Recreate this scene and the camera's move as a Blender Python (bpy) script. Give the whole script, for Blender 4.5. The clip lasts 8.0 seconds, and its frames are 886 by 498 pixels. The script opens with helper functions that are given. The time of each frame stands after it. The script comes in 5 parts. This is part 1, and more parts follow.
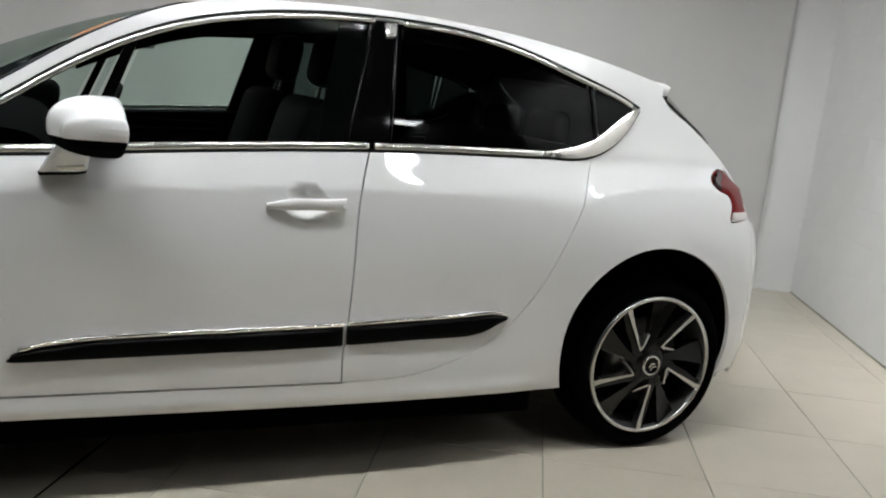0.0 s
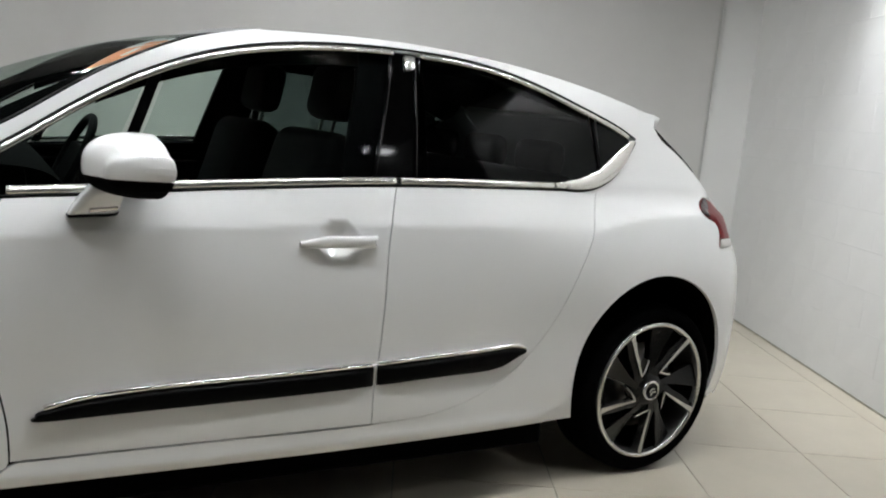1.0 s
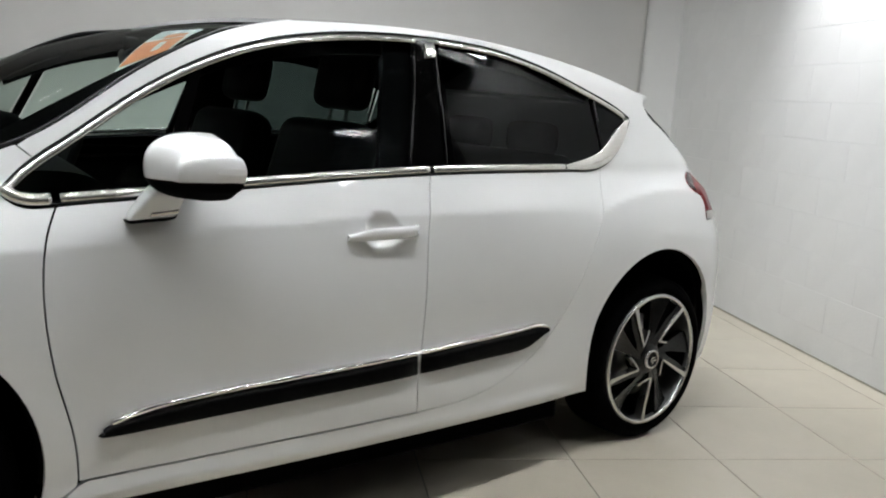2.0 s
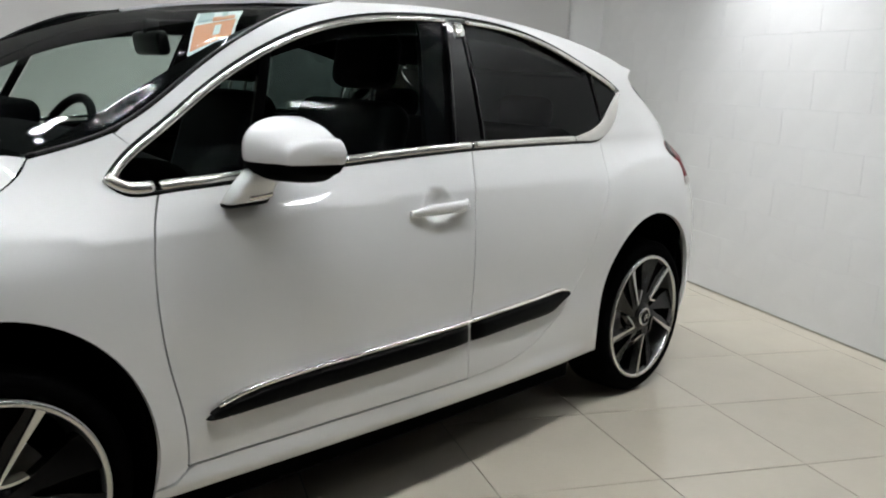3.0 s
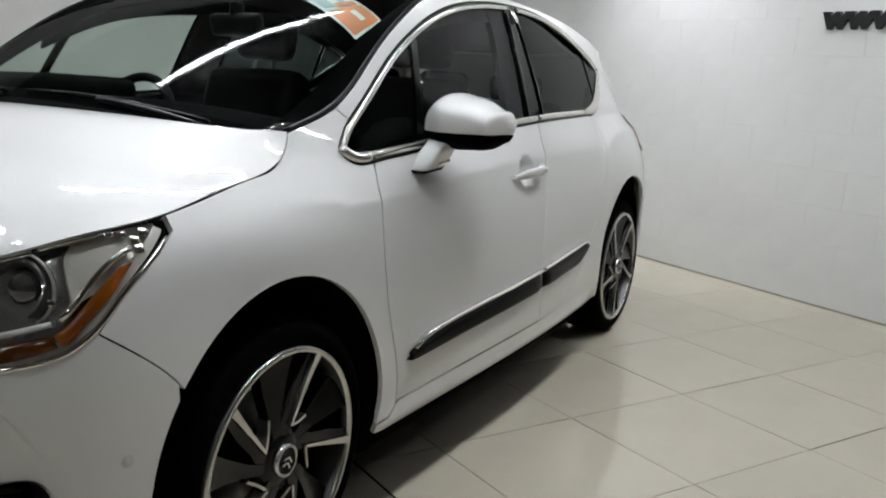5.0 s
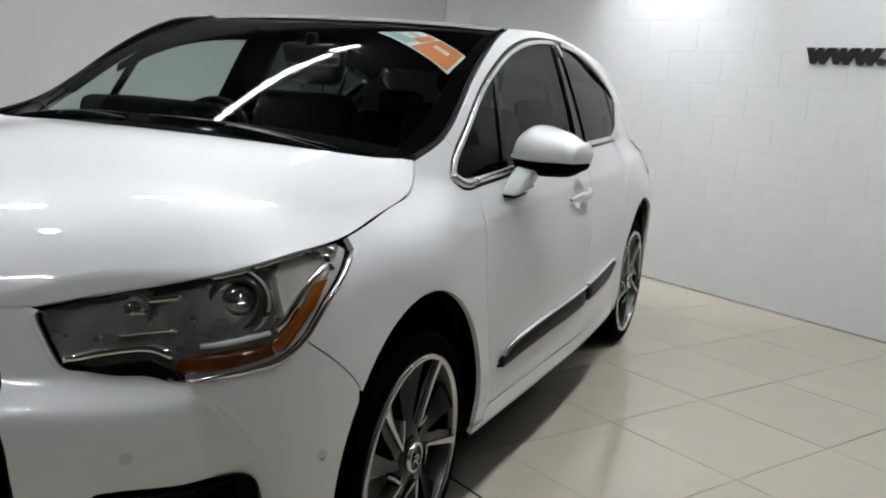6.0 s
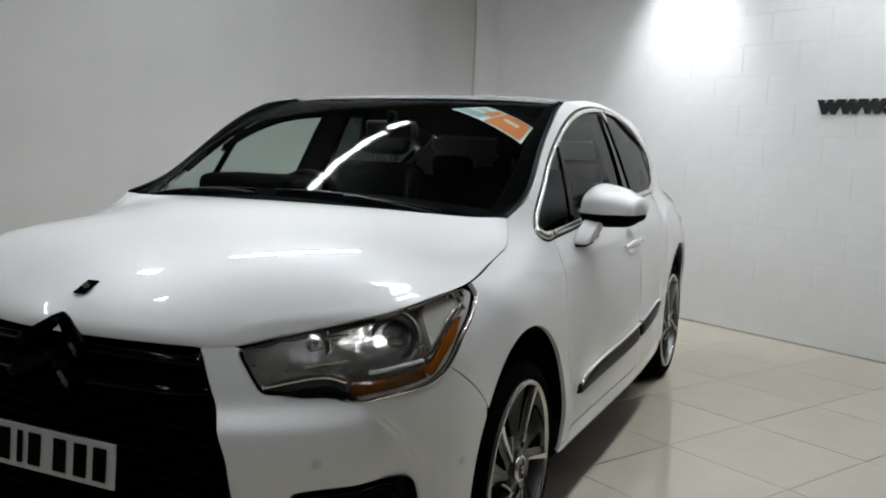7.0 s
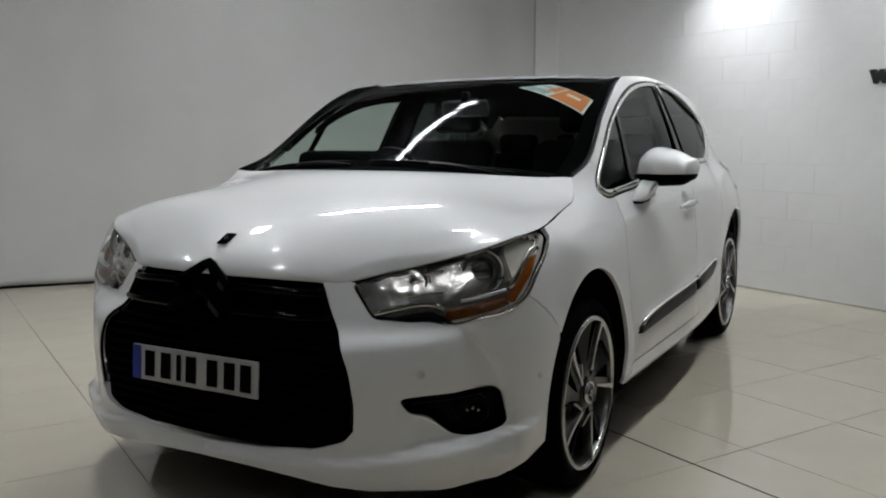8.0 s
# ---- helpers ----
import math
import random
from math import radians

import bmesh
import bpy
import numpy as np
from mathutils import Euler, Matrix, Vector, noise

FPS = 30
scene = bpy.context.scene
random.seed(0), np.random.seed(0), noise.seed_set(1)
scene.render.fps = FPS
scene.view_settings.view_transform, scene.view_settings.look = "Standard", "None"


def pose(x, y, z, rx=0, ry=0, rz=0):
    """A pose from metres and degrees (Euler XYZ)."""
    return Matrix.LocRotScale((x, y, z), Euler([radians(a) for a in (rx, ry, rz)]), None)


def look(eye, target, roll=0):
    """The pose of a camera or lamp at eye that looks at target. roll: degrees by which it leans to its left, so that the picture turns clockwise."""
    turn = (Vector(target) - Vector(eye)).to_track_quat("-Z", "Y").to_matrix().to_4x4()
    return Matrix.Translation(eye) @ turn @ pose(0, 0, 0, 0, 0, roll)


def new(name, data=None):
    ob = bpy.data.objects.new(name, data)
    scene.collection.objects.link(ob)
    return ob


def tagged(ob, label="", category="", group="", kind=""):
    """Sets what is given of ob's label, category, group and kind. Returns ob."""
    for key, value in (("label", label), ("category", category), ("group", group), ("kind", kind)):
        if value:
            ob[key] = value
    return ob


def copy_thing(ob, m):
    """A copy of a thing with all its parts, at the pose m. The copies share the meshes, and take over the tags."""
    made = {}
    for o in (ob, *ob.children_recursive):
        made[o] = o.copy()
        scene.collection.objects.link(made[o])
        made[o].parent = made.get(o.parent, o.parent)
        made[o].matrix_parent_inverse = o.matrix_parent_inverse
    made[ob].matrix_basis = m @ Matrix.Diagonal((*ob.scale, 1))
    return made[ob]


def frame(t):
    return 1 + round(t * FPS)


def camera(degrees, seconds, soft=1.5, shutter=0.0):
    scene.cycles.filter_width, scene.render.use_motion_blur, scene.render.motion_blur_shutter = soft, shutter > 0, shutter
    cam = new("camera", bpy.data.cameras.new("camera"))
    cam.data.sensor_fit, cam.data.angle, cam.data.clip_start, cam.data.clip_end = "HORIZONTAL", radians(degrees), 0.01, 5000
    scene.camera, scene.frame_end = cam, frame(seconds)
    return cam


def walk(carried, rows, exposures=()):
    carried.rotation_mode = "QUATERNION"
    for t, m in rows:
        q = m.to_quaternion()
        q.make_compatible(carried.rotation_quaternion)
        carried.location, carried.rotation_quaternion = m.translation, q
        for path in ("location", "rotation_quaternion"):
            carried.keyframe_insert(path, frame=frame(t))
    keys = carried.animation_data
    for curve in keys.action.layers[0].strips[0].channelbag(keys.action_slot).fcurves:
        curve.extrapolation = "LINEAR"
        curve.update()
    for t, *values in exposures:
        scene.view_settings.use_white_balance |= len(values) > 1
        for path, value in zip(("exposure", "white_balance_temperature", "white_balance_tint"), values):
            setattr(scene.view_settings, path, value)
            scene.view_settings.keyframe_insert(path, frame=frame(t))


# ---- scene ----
cam = camera(54.00, 8.0, soft=2.0)
PATH = [
    (0, (0.609, -3.287, 1.253), (1.406, -1.491, 0.880), 5.77),
    (0.5, (0.446, -3.176, 1.262), (1.347, -1.425, 0.914), 5.77),
    (1, (0.234, -3.053, 1.244), (1.272, -1.370, 0.946), 5.76),
    (1.5, (0.059, -2.937, 1.246), (1.204, -1.325, 0.945), 5.02),
    (3, (-0.579, -2.549, 1.231), (0.873, -1.226, 0.855), 3.02),
    (3.5, (-0.801, -2.403, 1.221), (0.744, -1.186, 0.856), 2.98),
    (4, (-1.036, -2.265, 1.211), (0.586, -1.153, 0.844), 2.97),
    (4.5, (-1.248, -2.116, 1.195), (0.437, -1.110, 0.808), 3.32),
    (4.7, (-1.329, -2.060, 1.185), (0.378, -1.094, 0.793), 3.10),
    (5.8, (-1.753, -1.726, 1.206), (0.043, -0.931, 0.828), 4.48),
    (6, (-1.836, -1.677, 1.215), (-0.031, -0.895, 0.856), 4.41),
    (6.5, (-2.048, -1.614, 1.229), (-0.231, -0.829, 0.947), 3.41),
    (7, (-2.322, -1.627, 1.245), (-0.512, -0.809, 1.010), 1.96),
    (7.5, (-2.566, -1.683, 1.237), (-0.786, -0.810, 0.976), 1.09),
    (8, (-2.728, -1.766, 1.168), (-0.983, -0.821, 0.916), -0.04),
]
walk(cam, [(t, look(eye, target, roll)) for t, eye, target, roll in PATH], exposures=[(0, 0.26, 6480, 10), (3.0, 0.22, 6430, 10), (4.5, 0.05, 6400, 10), (6.5, 0.08, 6300, 10), (7.5, -0.17, 6350, 10), (8, -0.27, 6380, 10)])

from mathutils.geometry import delaunay_2d_cdt

# ---- world and lights ----
world = bpy.data.worlds.new("world")
scene.world = world
world.use_nodes = True
world.node_tree.nodes["Background"].inputs[0].default_value = (0.9, 0.95, 1, 1)
world.node_tree.nodes["Background"].inputs[1].default_value = 0.004

# the room: wall axis u runs along the lettered wall, n points out through it
TURN = -0.511
NW = Vector((math.cos(TURN), math.sin(TURN), 0))
UW = Vector((-math.sin(TURN), math.cos(TURN), 0))
WALL_N, CORNER_U, CEIL = 4.118, 3.92, 3.15


def at_wall(n, u, z):
    return NW * n + UW * u + Vector((0, 0, z))


# ---- materials ----
def material(name, color, rough=0.5, metal=0.0, coat=0.0, bump=0.0, bump_scale=60.0, vary=0.0, vary_scale=3.0, spec=0.5, rand=0.0):
    m = bpy.data.materials.new(name)
    m.use_nodes = True
    nt = m.node_tree
    b = nt.nodes["Principled BSDF"]
    b.inputs["Base Color"].default_value = (*color, 1)
    b.inputs["Roughness"].default_value = rough
    b.inputs["Metallic"].default_value = metal
    b.inputs["Coat Weight"].default_value = coat
    b.inputs["Coat Roughness"].default_value = 0.03
    b.inputs["Specular IOR Level"].default_value = spec
    co = nt.nodes.new("ShaderNodeTexCoord")
    if vary or rand:
        hue = nt.nodes.new("ShaderNodeHueSaturation")
        hue.inputs["Color"].default_value = (*color, 1)
        val = None
        if vary:
            big = nt.nodes.new("ShaderNodeTexNoise")
            big.inputs["Scale"].default_value = vary_scale
            big.inputs["Detail"].default_value = 6
            big.inputs["Roughness"].default_value = 0.65
            nt.links.new(co.outputs["Object"], big.inputs["Vector"])
            mp = nt.nodes.new("ShaderNodeMapRange")
            mp.inputs[1].default_value, mp.inputs[2].default_value = 0.25, 0.75
            mp.inputs[3].default_value, mp.inputs[4].default_value = 1 - vary, 1 + vary
            nt.links.new(big.outputs[0], mp.inputs[0])
            val = mp.outputs[0]
        if rand:
            info = nt.nodes.new("ShaderNodeObjectInfo")
            mr = nt.nodes.new("ShaderNodeMapRange")
            mr.inputs[3].default_value, mr.inputs[4].default_value = 1 - rand, 1 + rand
            nt.links.new(info.outputs["Random"], mr.inputs[0])
            if val is None:
                val = mr.outputs[0]
            else:
                mul = nt.nodes.new("ShaderNodeMath")
                mul.operation = "MULTIPLY"
                nt.links.new(val, mul.inputs[0])
                nt.links.new(mr.outputs[0], mul.inputs[1])
                val = mul.outputs[0]
        nt.links.new(val, hue.inputs["Value"])
        nt.links.new(hue.outputs[0], b.inputs["Base Color"])
    if bump:
        fine = nt.nodes.new("ShaderNodeTexNoise")
        fine.inputs["Scale"].default_value = bump_scale
        fine.inputs["Detail"].default_value = 4
        nt.links.new(co.outputs["Object"], fine.inputs["Vector"])
        bp = nt.nodes.new("ShaderNodeBump")
        bp.inputs["Strength"].default_value = bump
        bp.inputs["Distance"].default_value = 0.004
        nt.links.new(fine.outputs[0], bp.inputs["Height"])
        nt.links.new(bp.outputs[0], b.inputs["Normal"])
    return m


def glass(name, tint, rough=0.0, ior=1.5, graze=1.0):
    m = bpy.data.materials.new(name)
    m.use_nodes = True
    nt = m.node_tree
    nt.nodes.remove(nt.nodes["Principled BSDF"])
    clear, gloss = nt.nodes.new("ShaderNodeBsdfTransparent"), nt.nodes.new("ShaderNodeBsdfGlossy")
    clear.inputs[0].default_value = (*tint, 1)
    gloss.inputs["Roughness"].default_value = rough
    # Schlick's curve from the facing angle, alike from inside and outside
    f0 = ((ior - 1) / (ior + 1)) ** 2
    lw, mix = nt.nodes.new("ShaderNodeLayerWeight"), nt.nodes.new("ShaderNodeMixShader")
    lw.inputs["Blend"].default_value = 0.5
    pw, mp = nt.nodes.new("ShaderNodeMath"), nt.nodes.new("ShaderNodeMapRange")
    pw.operation = "POWER"
    pw.inputs[1].default_value = 5.0
    mp.inputs[3].default_value, mp.inputs[4].default_value = f0, graze
    nt.links.new(lw.outputs["Facing"], pw.inputs[0])
    nt.links.new(pw.outputs[0], mp.inputs[0])
    nt.links.new(mp.outputs[0], mix.inputs[0])
    nt.links.new(clear.outputs[0], mix.inputs[1])
    nt.links.new(gloss.outputs[0], mix.inputs[2])
    nt.links.new(mix.outputs[0], nt.nodes["Material Output"].inputs[0])
    return m


def glow(name, color, strength):
    m = bpy.data.materials.new(name)
    m.use_nodes = True
    b = m.node_tree.nodes["Principled BSDF"]
    b.inputs["Base Color"].default_value = (*color, 1)
    b.inputs["Emission Color"].default_value = (*color, 1)
    b.inputs["Emission Strength"].default_value = strength
    return m


PAINT = material("pearl_paint", (0.78, 0.78, 0.77), rough=0.50, metal=0.14, coat=1.0, vary=0.012, vary_scale=500, spec=0.25)
BLACK = material("black_plastic", (0.0015, 0.0015, 0.0015), rough=0.35, bump=0.06, bump_scale=400, vary=0.2, spec=0.06)
GLOSSY = material("piano_black", (0.001, 0.001, 0.001), rough=0.06, spec=0.08)
CHROME = material("chrome", (0.80, 0.78, 0.74), rough=0.08, metal=1.0)
SATIN = material("satin_chrome", (0.66, 0.645, 0.60), rough=0.20, metal=0.85, vary=0.05, vary_scale=8)
RUBBER = material("tyre_rubber", (0.0010, 0.0010, 0.0010), rough=0.75, spec=0.012, bump=0.2, bump_scale=250, vary=0.15, vary_scale=20)
LINER = material("arch_liner", (0.0008, 0.0008, 0.0008), rough=0.9, spec=0.03)
ANTHRACITE = material("anthracite_lacquer", (0.0065, 0.0062, 0.0056), rough=0.25, coat=0.15, spec=0.15)
CUT = material("machined_alloy", (0.55, 0.54, 0.515), rough=0.26, metal=1.0)
DISC = material("brake_steel", (0.35, 0.34, 0.33), rough=0.35, metal=1.0, vary=0.1, vary_scale=30)
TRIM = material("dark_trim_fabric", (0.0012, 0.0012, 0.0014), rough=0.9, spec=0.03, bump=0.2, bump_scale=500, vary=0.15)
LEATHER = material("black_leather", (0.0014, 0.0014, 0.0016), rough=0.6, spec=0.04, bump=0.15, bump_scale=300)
SCREEN = glass("windscreen_glass", (0.72, 0.78, 0.75), ior=1.30, graze=0.22)
CLEAR = glass("tinted_glass", (0.75, 0.83, 0.80), ior=1.26, graze=0.6)
PRIVACY = glass("privacy_glass", (0.06, 0.08, 0.076), ior=1.26, graze=0.4)
LENS = glass("clear_lens", (0.93, 0.93, 0.92))
RED = material("red_lens", (0.13, 0.004, 0.004), rough=0.3, coat=0.15, spec=0.15)
DARKRED = material("dark_red_lens", (0.02, 0.003, 0.003), rough=0.2, coat=0.2, spec=0.2)
AMBER = material("amber_lens", (0.25, 0.068, 0.006), rough=0.15, coat=0.8, vary=0.15, vary_scale=60)
# the same amber with the dim reflection of its lower bar put into the colour
DIMAMBER = material("dim_amber_lens", (0.11, 0.034, 0.004), rough=0.15, coat=0.8, vary=0.5, vary_scale=40)
REFLECTOR = material("lamp_reflector", (0.62, 0.60, 0.57), rough=0.12, metal=1.0)
BEZEL = material("lamp_bezel", (0.60, 0.59, 0.56), rough=0.14, metal=0.80, vary=0.5, vary_scale=18, bump=1.0, bump_scale=20)
SILVER = material("satin_silver_bowl", (0.66, 0.64, 0.59), rough=0.42, metal=0.45, vary=0.08, vary_scale=12)
PROJECTOR = material("projector_glass", (0.16, 0.16, 0.155), rough=0.10, coat=1.0, metal=0.7)
BARREL = material("barrel_paint", (0.08, 0.08, 0.077), rough=0.3, metal=0.6)
PLATE = material("plate_white", (0.42, 0.42, 0.415), rough=0.35, vary=0.04, vary_scale=10)
BLUE = material("plate_blue", (0.01, 0.025, 0.22), rough=0.35)
SENSOR = material("sensor_grey", (0.60, 0.60, 0.59), rough=0.5)
ORANGE = material("orange_print", (0.66, 0.19, 0.045), rough=0.5, vary=0.05, vary_scale=12)
PAPER = material("white_print", (0.72, 0.75, 0.75), rough=0.5, vary=0.05, vary_scale=12)
GREYINK = material("grey_print", (0.35, 0.42, 0.45), rough=0.5)
WALLPAINT = material("white_masonry_paint", (0.74, 0.74, 0.73), rough=0.5, bump=0.25, bump_scale=60, vary=0.03, vary_scale=5, rand=0.008)
PLASTER = material("white_plaster", (0.72, 0.72, 0.71), rough=0.7, bump=0.2, bump_scale=40, vary=0.03, vary_scale=2)
CLOTH = material("white_curtain_cloth", (0.50, 0.495, 0.48), rough=0.9, bump=0.25, bump_scale=220, vary=0.05, vary_scale=1.3)
TILE = material("cream_porcelain", (0.58, 0.528, 0.428), rough=0.09, bump=0.012, bump_scale=15, vary=0.04, vary_scale=4, rand=0.025, spec=0.6)
GROUT = material("grey_grout", (0.30, 0.29, 0.245), rough=0.9, vary=0.2, vary_scale=12)
CEILING = material("ceiling_board", (0.06, 0.06, 0.06), rough=0.9, bump=0.2, bump_scale=90, vary=0.03)
SIGN = material("black_acrylic", (0.008, 0.008, 0.008), rough=0.3)
TUBE = glow("fluorescent_tube", (0.955, 0.98, 1.0), 205.0)
BROADTUBE = glow("broad_tube", (0.955, 0.98, 1.0), 110.0)
DIMTUBE = glow("trough_tube", (0.955, 0.98, 1.0), 150.0)
SMALLPANEL = glow("lit_small_panel", (0.955, 0.98, 1.0), 60.0)
# near-black for the added walls out of view, so glass reflects darkness
DARKSURROUND = material("dark_surround", (0.025, 0.025, 0.026), rough=0.7, bump=0.2, bump_scale=40, vary=0.05, vary_scale=2)
WHITEMETAL = material("white_enamel", (0.75, 0.75, 0.74), rough=0.4)


# ---- mesh helpers ----
def mesh_object(name, verts, faces, mat, parent=None, label="", smooth=True, normals=None):
    me = bpy.data.meshes.new(name)
    me.from_pydata([tuple(map(float, v)) for v in verts], [], faces)
    me.update()
    for m in (mat if isinstance(mat, (list, tuple)) else [mat]):
        me.materials.append(m)
    if smooth:
        me.polygons.foreach_set("use_smooth", [True] * len(me.polygons))
    if normals is not None:
        me.normals_split_custom_set_from_vertices([tuple(map(float, v)) for v in normals])
    ob = new(name, me)
    if parent:
        ob.parent = parent
    if label:
        ob["label"] = label
    return ob


def part(name, bm, mat, parent=None, label="", smooth=False):
    me = bpy.data.meshes.new(name)
    bm.to_mesh(me)
    bm.free()
    me.materials.append(mat)
    if smooth:
        me.polygons.foreach_set("use_smooth", [True] * len(me.polygons))
    ob = new(name, me)
    if parent:
        ob.parent = parent
    if label:
        ob["label"] = label
    return ob


def add_box(bm, cx, cy, cz, sx, sy, sz, bevel=0.0, m=None, seg=2):
    r = bmesh.ops.create_cube(bm, size=1)
    vs = r["verts"]
    bmesh.ops.scale(bm, vec=(sx, sy, sz), verts=vs)
    if bevel:
        es = list({e for v in vs for e in v.link_edges})
        g = bmesh.ops.bevel(bm, geom=es, offset=bevel, segments=seg, profile=0.5, affect="EDGES")
        vs = list({v for f in g["faces"] for v in f.verts} | {v for v in vs if v.is_valid})
    mm = Matrix.Translation((cx, cy, cz)) @ (m or Matrix.Identity(4))
    bmesh.ops.transform(bm, matrix=mm, verts=vs)
    return vs


def box_part(name, c, s, mat, parent=None, bevel=0.004, rot=(0, 0, 0), label="", smooth=False):
    bm = bmesh.new()
    add_box(bm, *c, *s, bevel=bevel, m=Euler([radians(a) for a in rot]).to_matrix().to_4x4())
    return part(name, bm, mat, parent, label, smooth)


def lathe(profile, n=48, axis="y"):
    """Verts and faces of a profile of (r, h) turned about the y axis."""
    v, f = [], []
    for i in range(n):
        a = 2 * math.pi * i / n
        for r, h in profile:
            v.append((r * math.cos(a), h, r * math.sin(a)))
    k = len(profile)
    for i in range(n):
        j = (i + 1) % n
        for q in range(k - 1):
            f.append((i * k + q, i * k + q + 1, j * k + q + 1, j * k + q))
    return v, f


def sweep(name, pts, ups, section, mat, parent=None, label="", closed=False, smooth=True):
    """A section of (side, up) points swept along pts; ups are the surface normals."""
    pts, ups = np.asarray(pts, float), np.asarray(ups, float)
    t = np.gradient(pts, axis=0)
    if closed:
        t = np.roll(pts, -1, 0) - np.roll(pts, 1, 0)
    t /= np.linalg.norm(t, axis=1)[:, None] + 1e-12
    ups = ups / (np.linalg.norm(ups, axis=1)[:, None] + 1e-12)
    side = np.cross(t, ups)
    side /= np.linalg.norm(side, axis=1)[:, None] + 1e-12
    k, n = len(section), len(pts)
    v = [pts[i] + side[i] * a + ups[i] * b for i in range(n) for a, b in section]
    f = []
    for i in range(n if closed else n - 1):
        j = (i + 1) % n
        for q in range(k):
            r = (q + 1) % k
            f.append((i * k + q, i * k + r, j * k + r, j * k + q))
    if not closed:
        f.append(tuple(range(k)))
        f.append(tuple((n - 1) * k + q for q in reversed(range(k))))
    ob = mesh_object(name, v, f, mat, parent, label, smooth)
    bm = bmesh.new()
    bm.from_mesh(ob.data)
    bmesh.ops.recalc_face_normals(bm, faces=bm.faces)
    bm.to_mesh(ob.data)
    bm.free()
    return ob


def dense(pts, step=0.02, closed=False):
    """Even points along a polyline."""
    p = np.asarray(pts, float)
    if closed:
        p = np.vstack([p, p[:1]])
    d = np.r_[0, np.cumsum(np.linalg.norm(np.diff(p, axis=0), axis=1))]
    n = max(2, int(round(d[-1] / step)) + 1)
    q = np.linspace(0, d[-1], n)
    out = np.stack([np.interp(q, d, p[:, k]) for k in range(p.shape[1])], 1)
    return out[:-1] if closed else out


def curve(pts, step=0.02):
    """Even points along a smooth spline through pts."""
    p = np.asarray(pts, float)
    d = np.r_[0, np.cumsum(np.linalg.norm(np.diff(p, axis=0), axis=1))]
    return Spline(d, p)(np.linspace(0, d[-1], max(2, int(round(d[-1] / step)) + 1)))


def rounded(pts, r=0.02, n=5):
    """A closed outline with its corners rounded."""
    p, out = np.asarray(pts, float), []
    for i in range(len(p)):
        a, b, c = p[i - 1], p[i], p[(i + 1) % len(p)]
        la, lc = np.linalg.norm(a - b), np.linalg.norm(c - b)
        q0, q1 = b + (a - b) * min(r, la * 0.45) / la, b + (c - b) * min(r, lc * 0.45) / lc
        for k in range(n):
            w = k / (n - 1)
            out.append((1 - w) ** 2 * q0 + 2 * w * (1 - w) * b + w * w * q1)
    return np.array(out)


def inside(q, poly):
    x, y = q[:, 0], q[:, 1]
    r = np.zeros(len(q), bool)
    a = np.asarray(poly)
    b = np.roll(a, -1, 0)
    for (x0, y0), (x1, y1) in zip(a, b):
        c = (y0 > y) != (y1 > y)
        if y0 != y1:
            r ^= c & (x < (x1 - x0) * (y - y0) / (y1 - y0) + x0)
    return r


def triangulate(outline, holes=(), step=0.03):
    """A fine triangle mesh of a flat outline: points, triangles, and the rings of boundary points."""
    rings = [np.asarray(outline)] + [np.asarray(h) for h in holes]
    pts, edges, k = [], [], 0
    for r in rings:
        pts += [Vector(p) for p in r]
        edges += [(k + i, k + (i + 1) % len(r)) for i in range(len(r))]
        k += len(r)
    lo, hi = rings[0].min(0), rings[0].max(0)
    gx, gy = np.meshgrid(np.arange(lo[0] + step / 2, hi[0], step), np.arange(lo[1] + step / 2, hi[1], step))
    g = np.stack([gx.ravel(), gy.ravel()], 1)
    keep = inside(g, rings[0])
    for h in rings[1:]:
        keep &= ~inside(g, h)
    allb = np.vstack(rings)
    g = g[keep]
    if len(g):
        near = np.min(np.linalg.norm(g[:, None, :] - allb[None, :, :], axis=2), axis=1)
        g = g[near > step * 0.45]
    pts += [Vector(p) for p in g]
    res = delaunay_2d_cdt(pts, edges, [], 0, 1e-6)
    v2 = np.array([tuple(p) for p in res[0]])
    tri = [tuple(f) for f in res[2] if len(f) == 3]
    cen = np.array([v2[list(f)].mean(0) for f in tri])
    ok = inside(cen, rings[0])
    for h in rings[1:]:
        ok &= ~inside(cen, h)
    tri = [f for f, o in zip(tri, ok) if o]
    return v2, tri


# ---- body surface ----
class Spline:
    """Natural cubic spline through (t, y); y may have columns."""
    def __init__(self, t, y):
        t, y = np.asarray(t, float), np.asarray(y, float)
        n, h = len(t), np.diff(t)
        a, b = np.eye(n), np.zeros_like(y)
        for i in range(1, n - 1):
            a[i, i - 1], a[i, i], a[i, i + 1] = h[i - 1], 2 * (h[i - 1] + h[i]), h[i]
            b[i] = 6 * ((y[i + 1] - y[i]) / h[i] - (y[i] - y[i - 1]) / h[i - 1])
        self.t, self.y, self.m, self.h = t, y, np.linalg.solve(a, b), h

    def __call__(self, q):
        q = np.asarray(q, float)
        i = np.clip(np.searchsorted(self.t, q) - 1, 0, len(self.t) - 2)
        q = np.clip(q, self.t[0], self.t[-1])
        h, d, e = self.h[i], q - self.t[i], self.t[i + 1] - q
        if self.y.ndim > 1:
            h, d, e = h[..., None], d[..., None], e[..., None]
        return (self.m[i] * e**3 + self.m[i + 1] * d**3) / (6 * h) + (self.y[i] / h - self.m[i] * h / 6) * e + (self.y[i + 1] / h - self.m[i + 1] * h / 6) * d


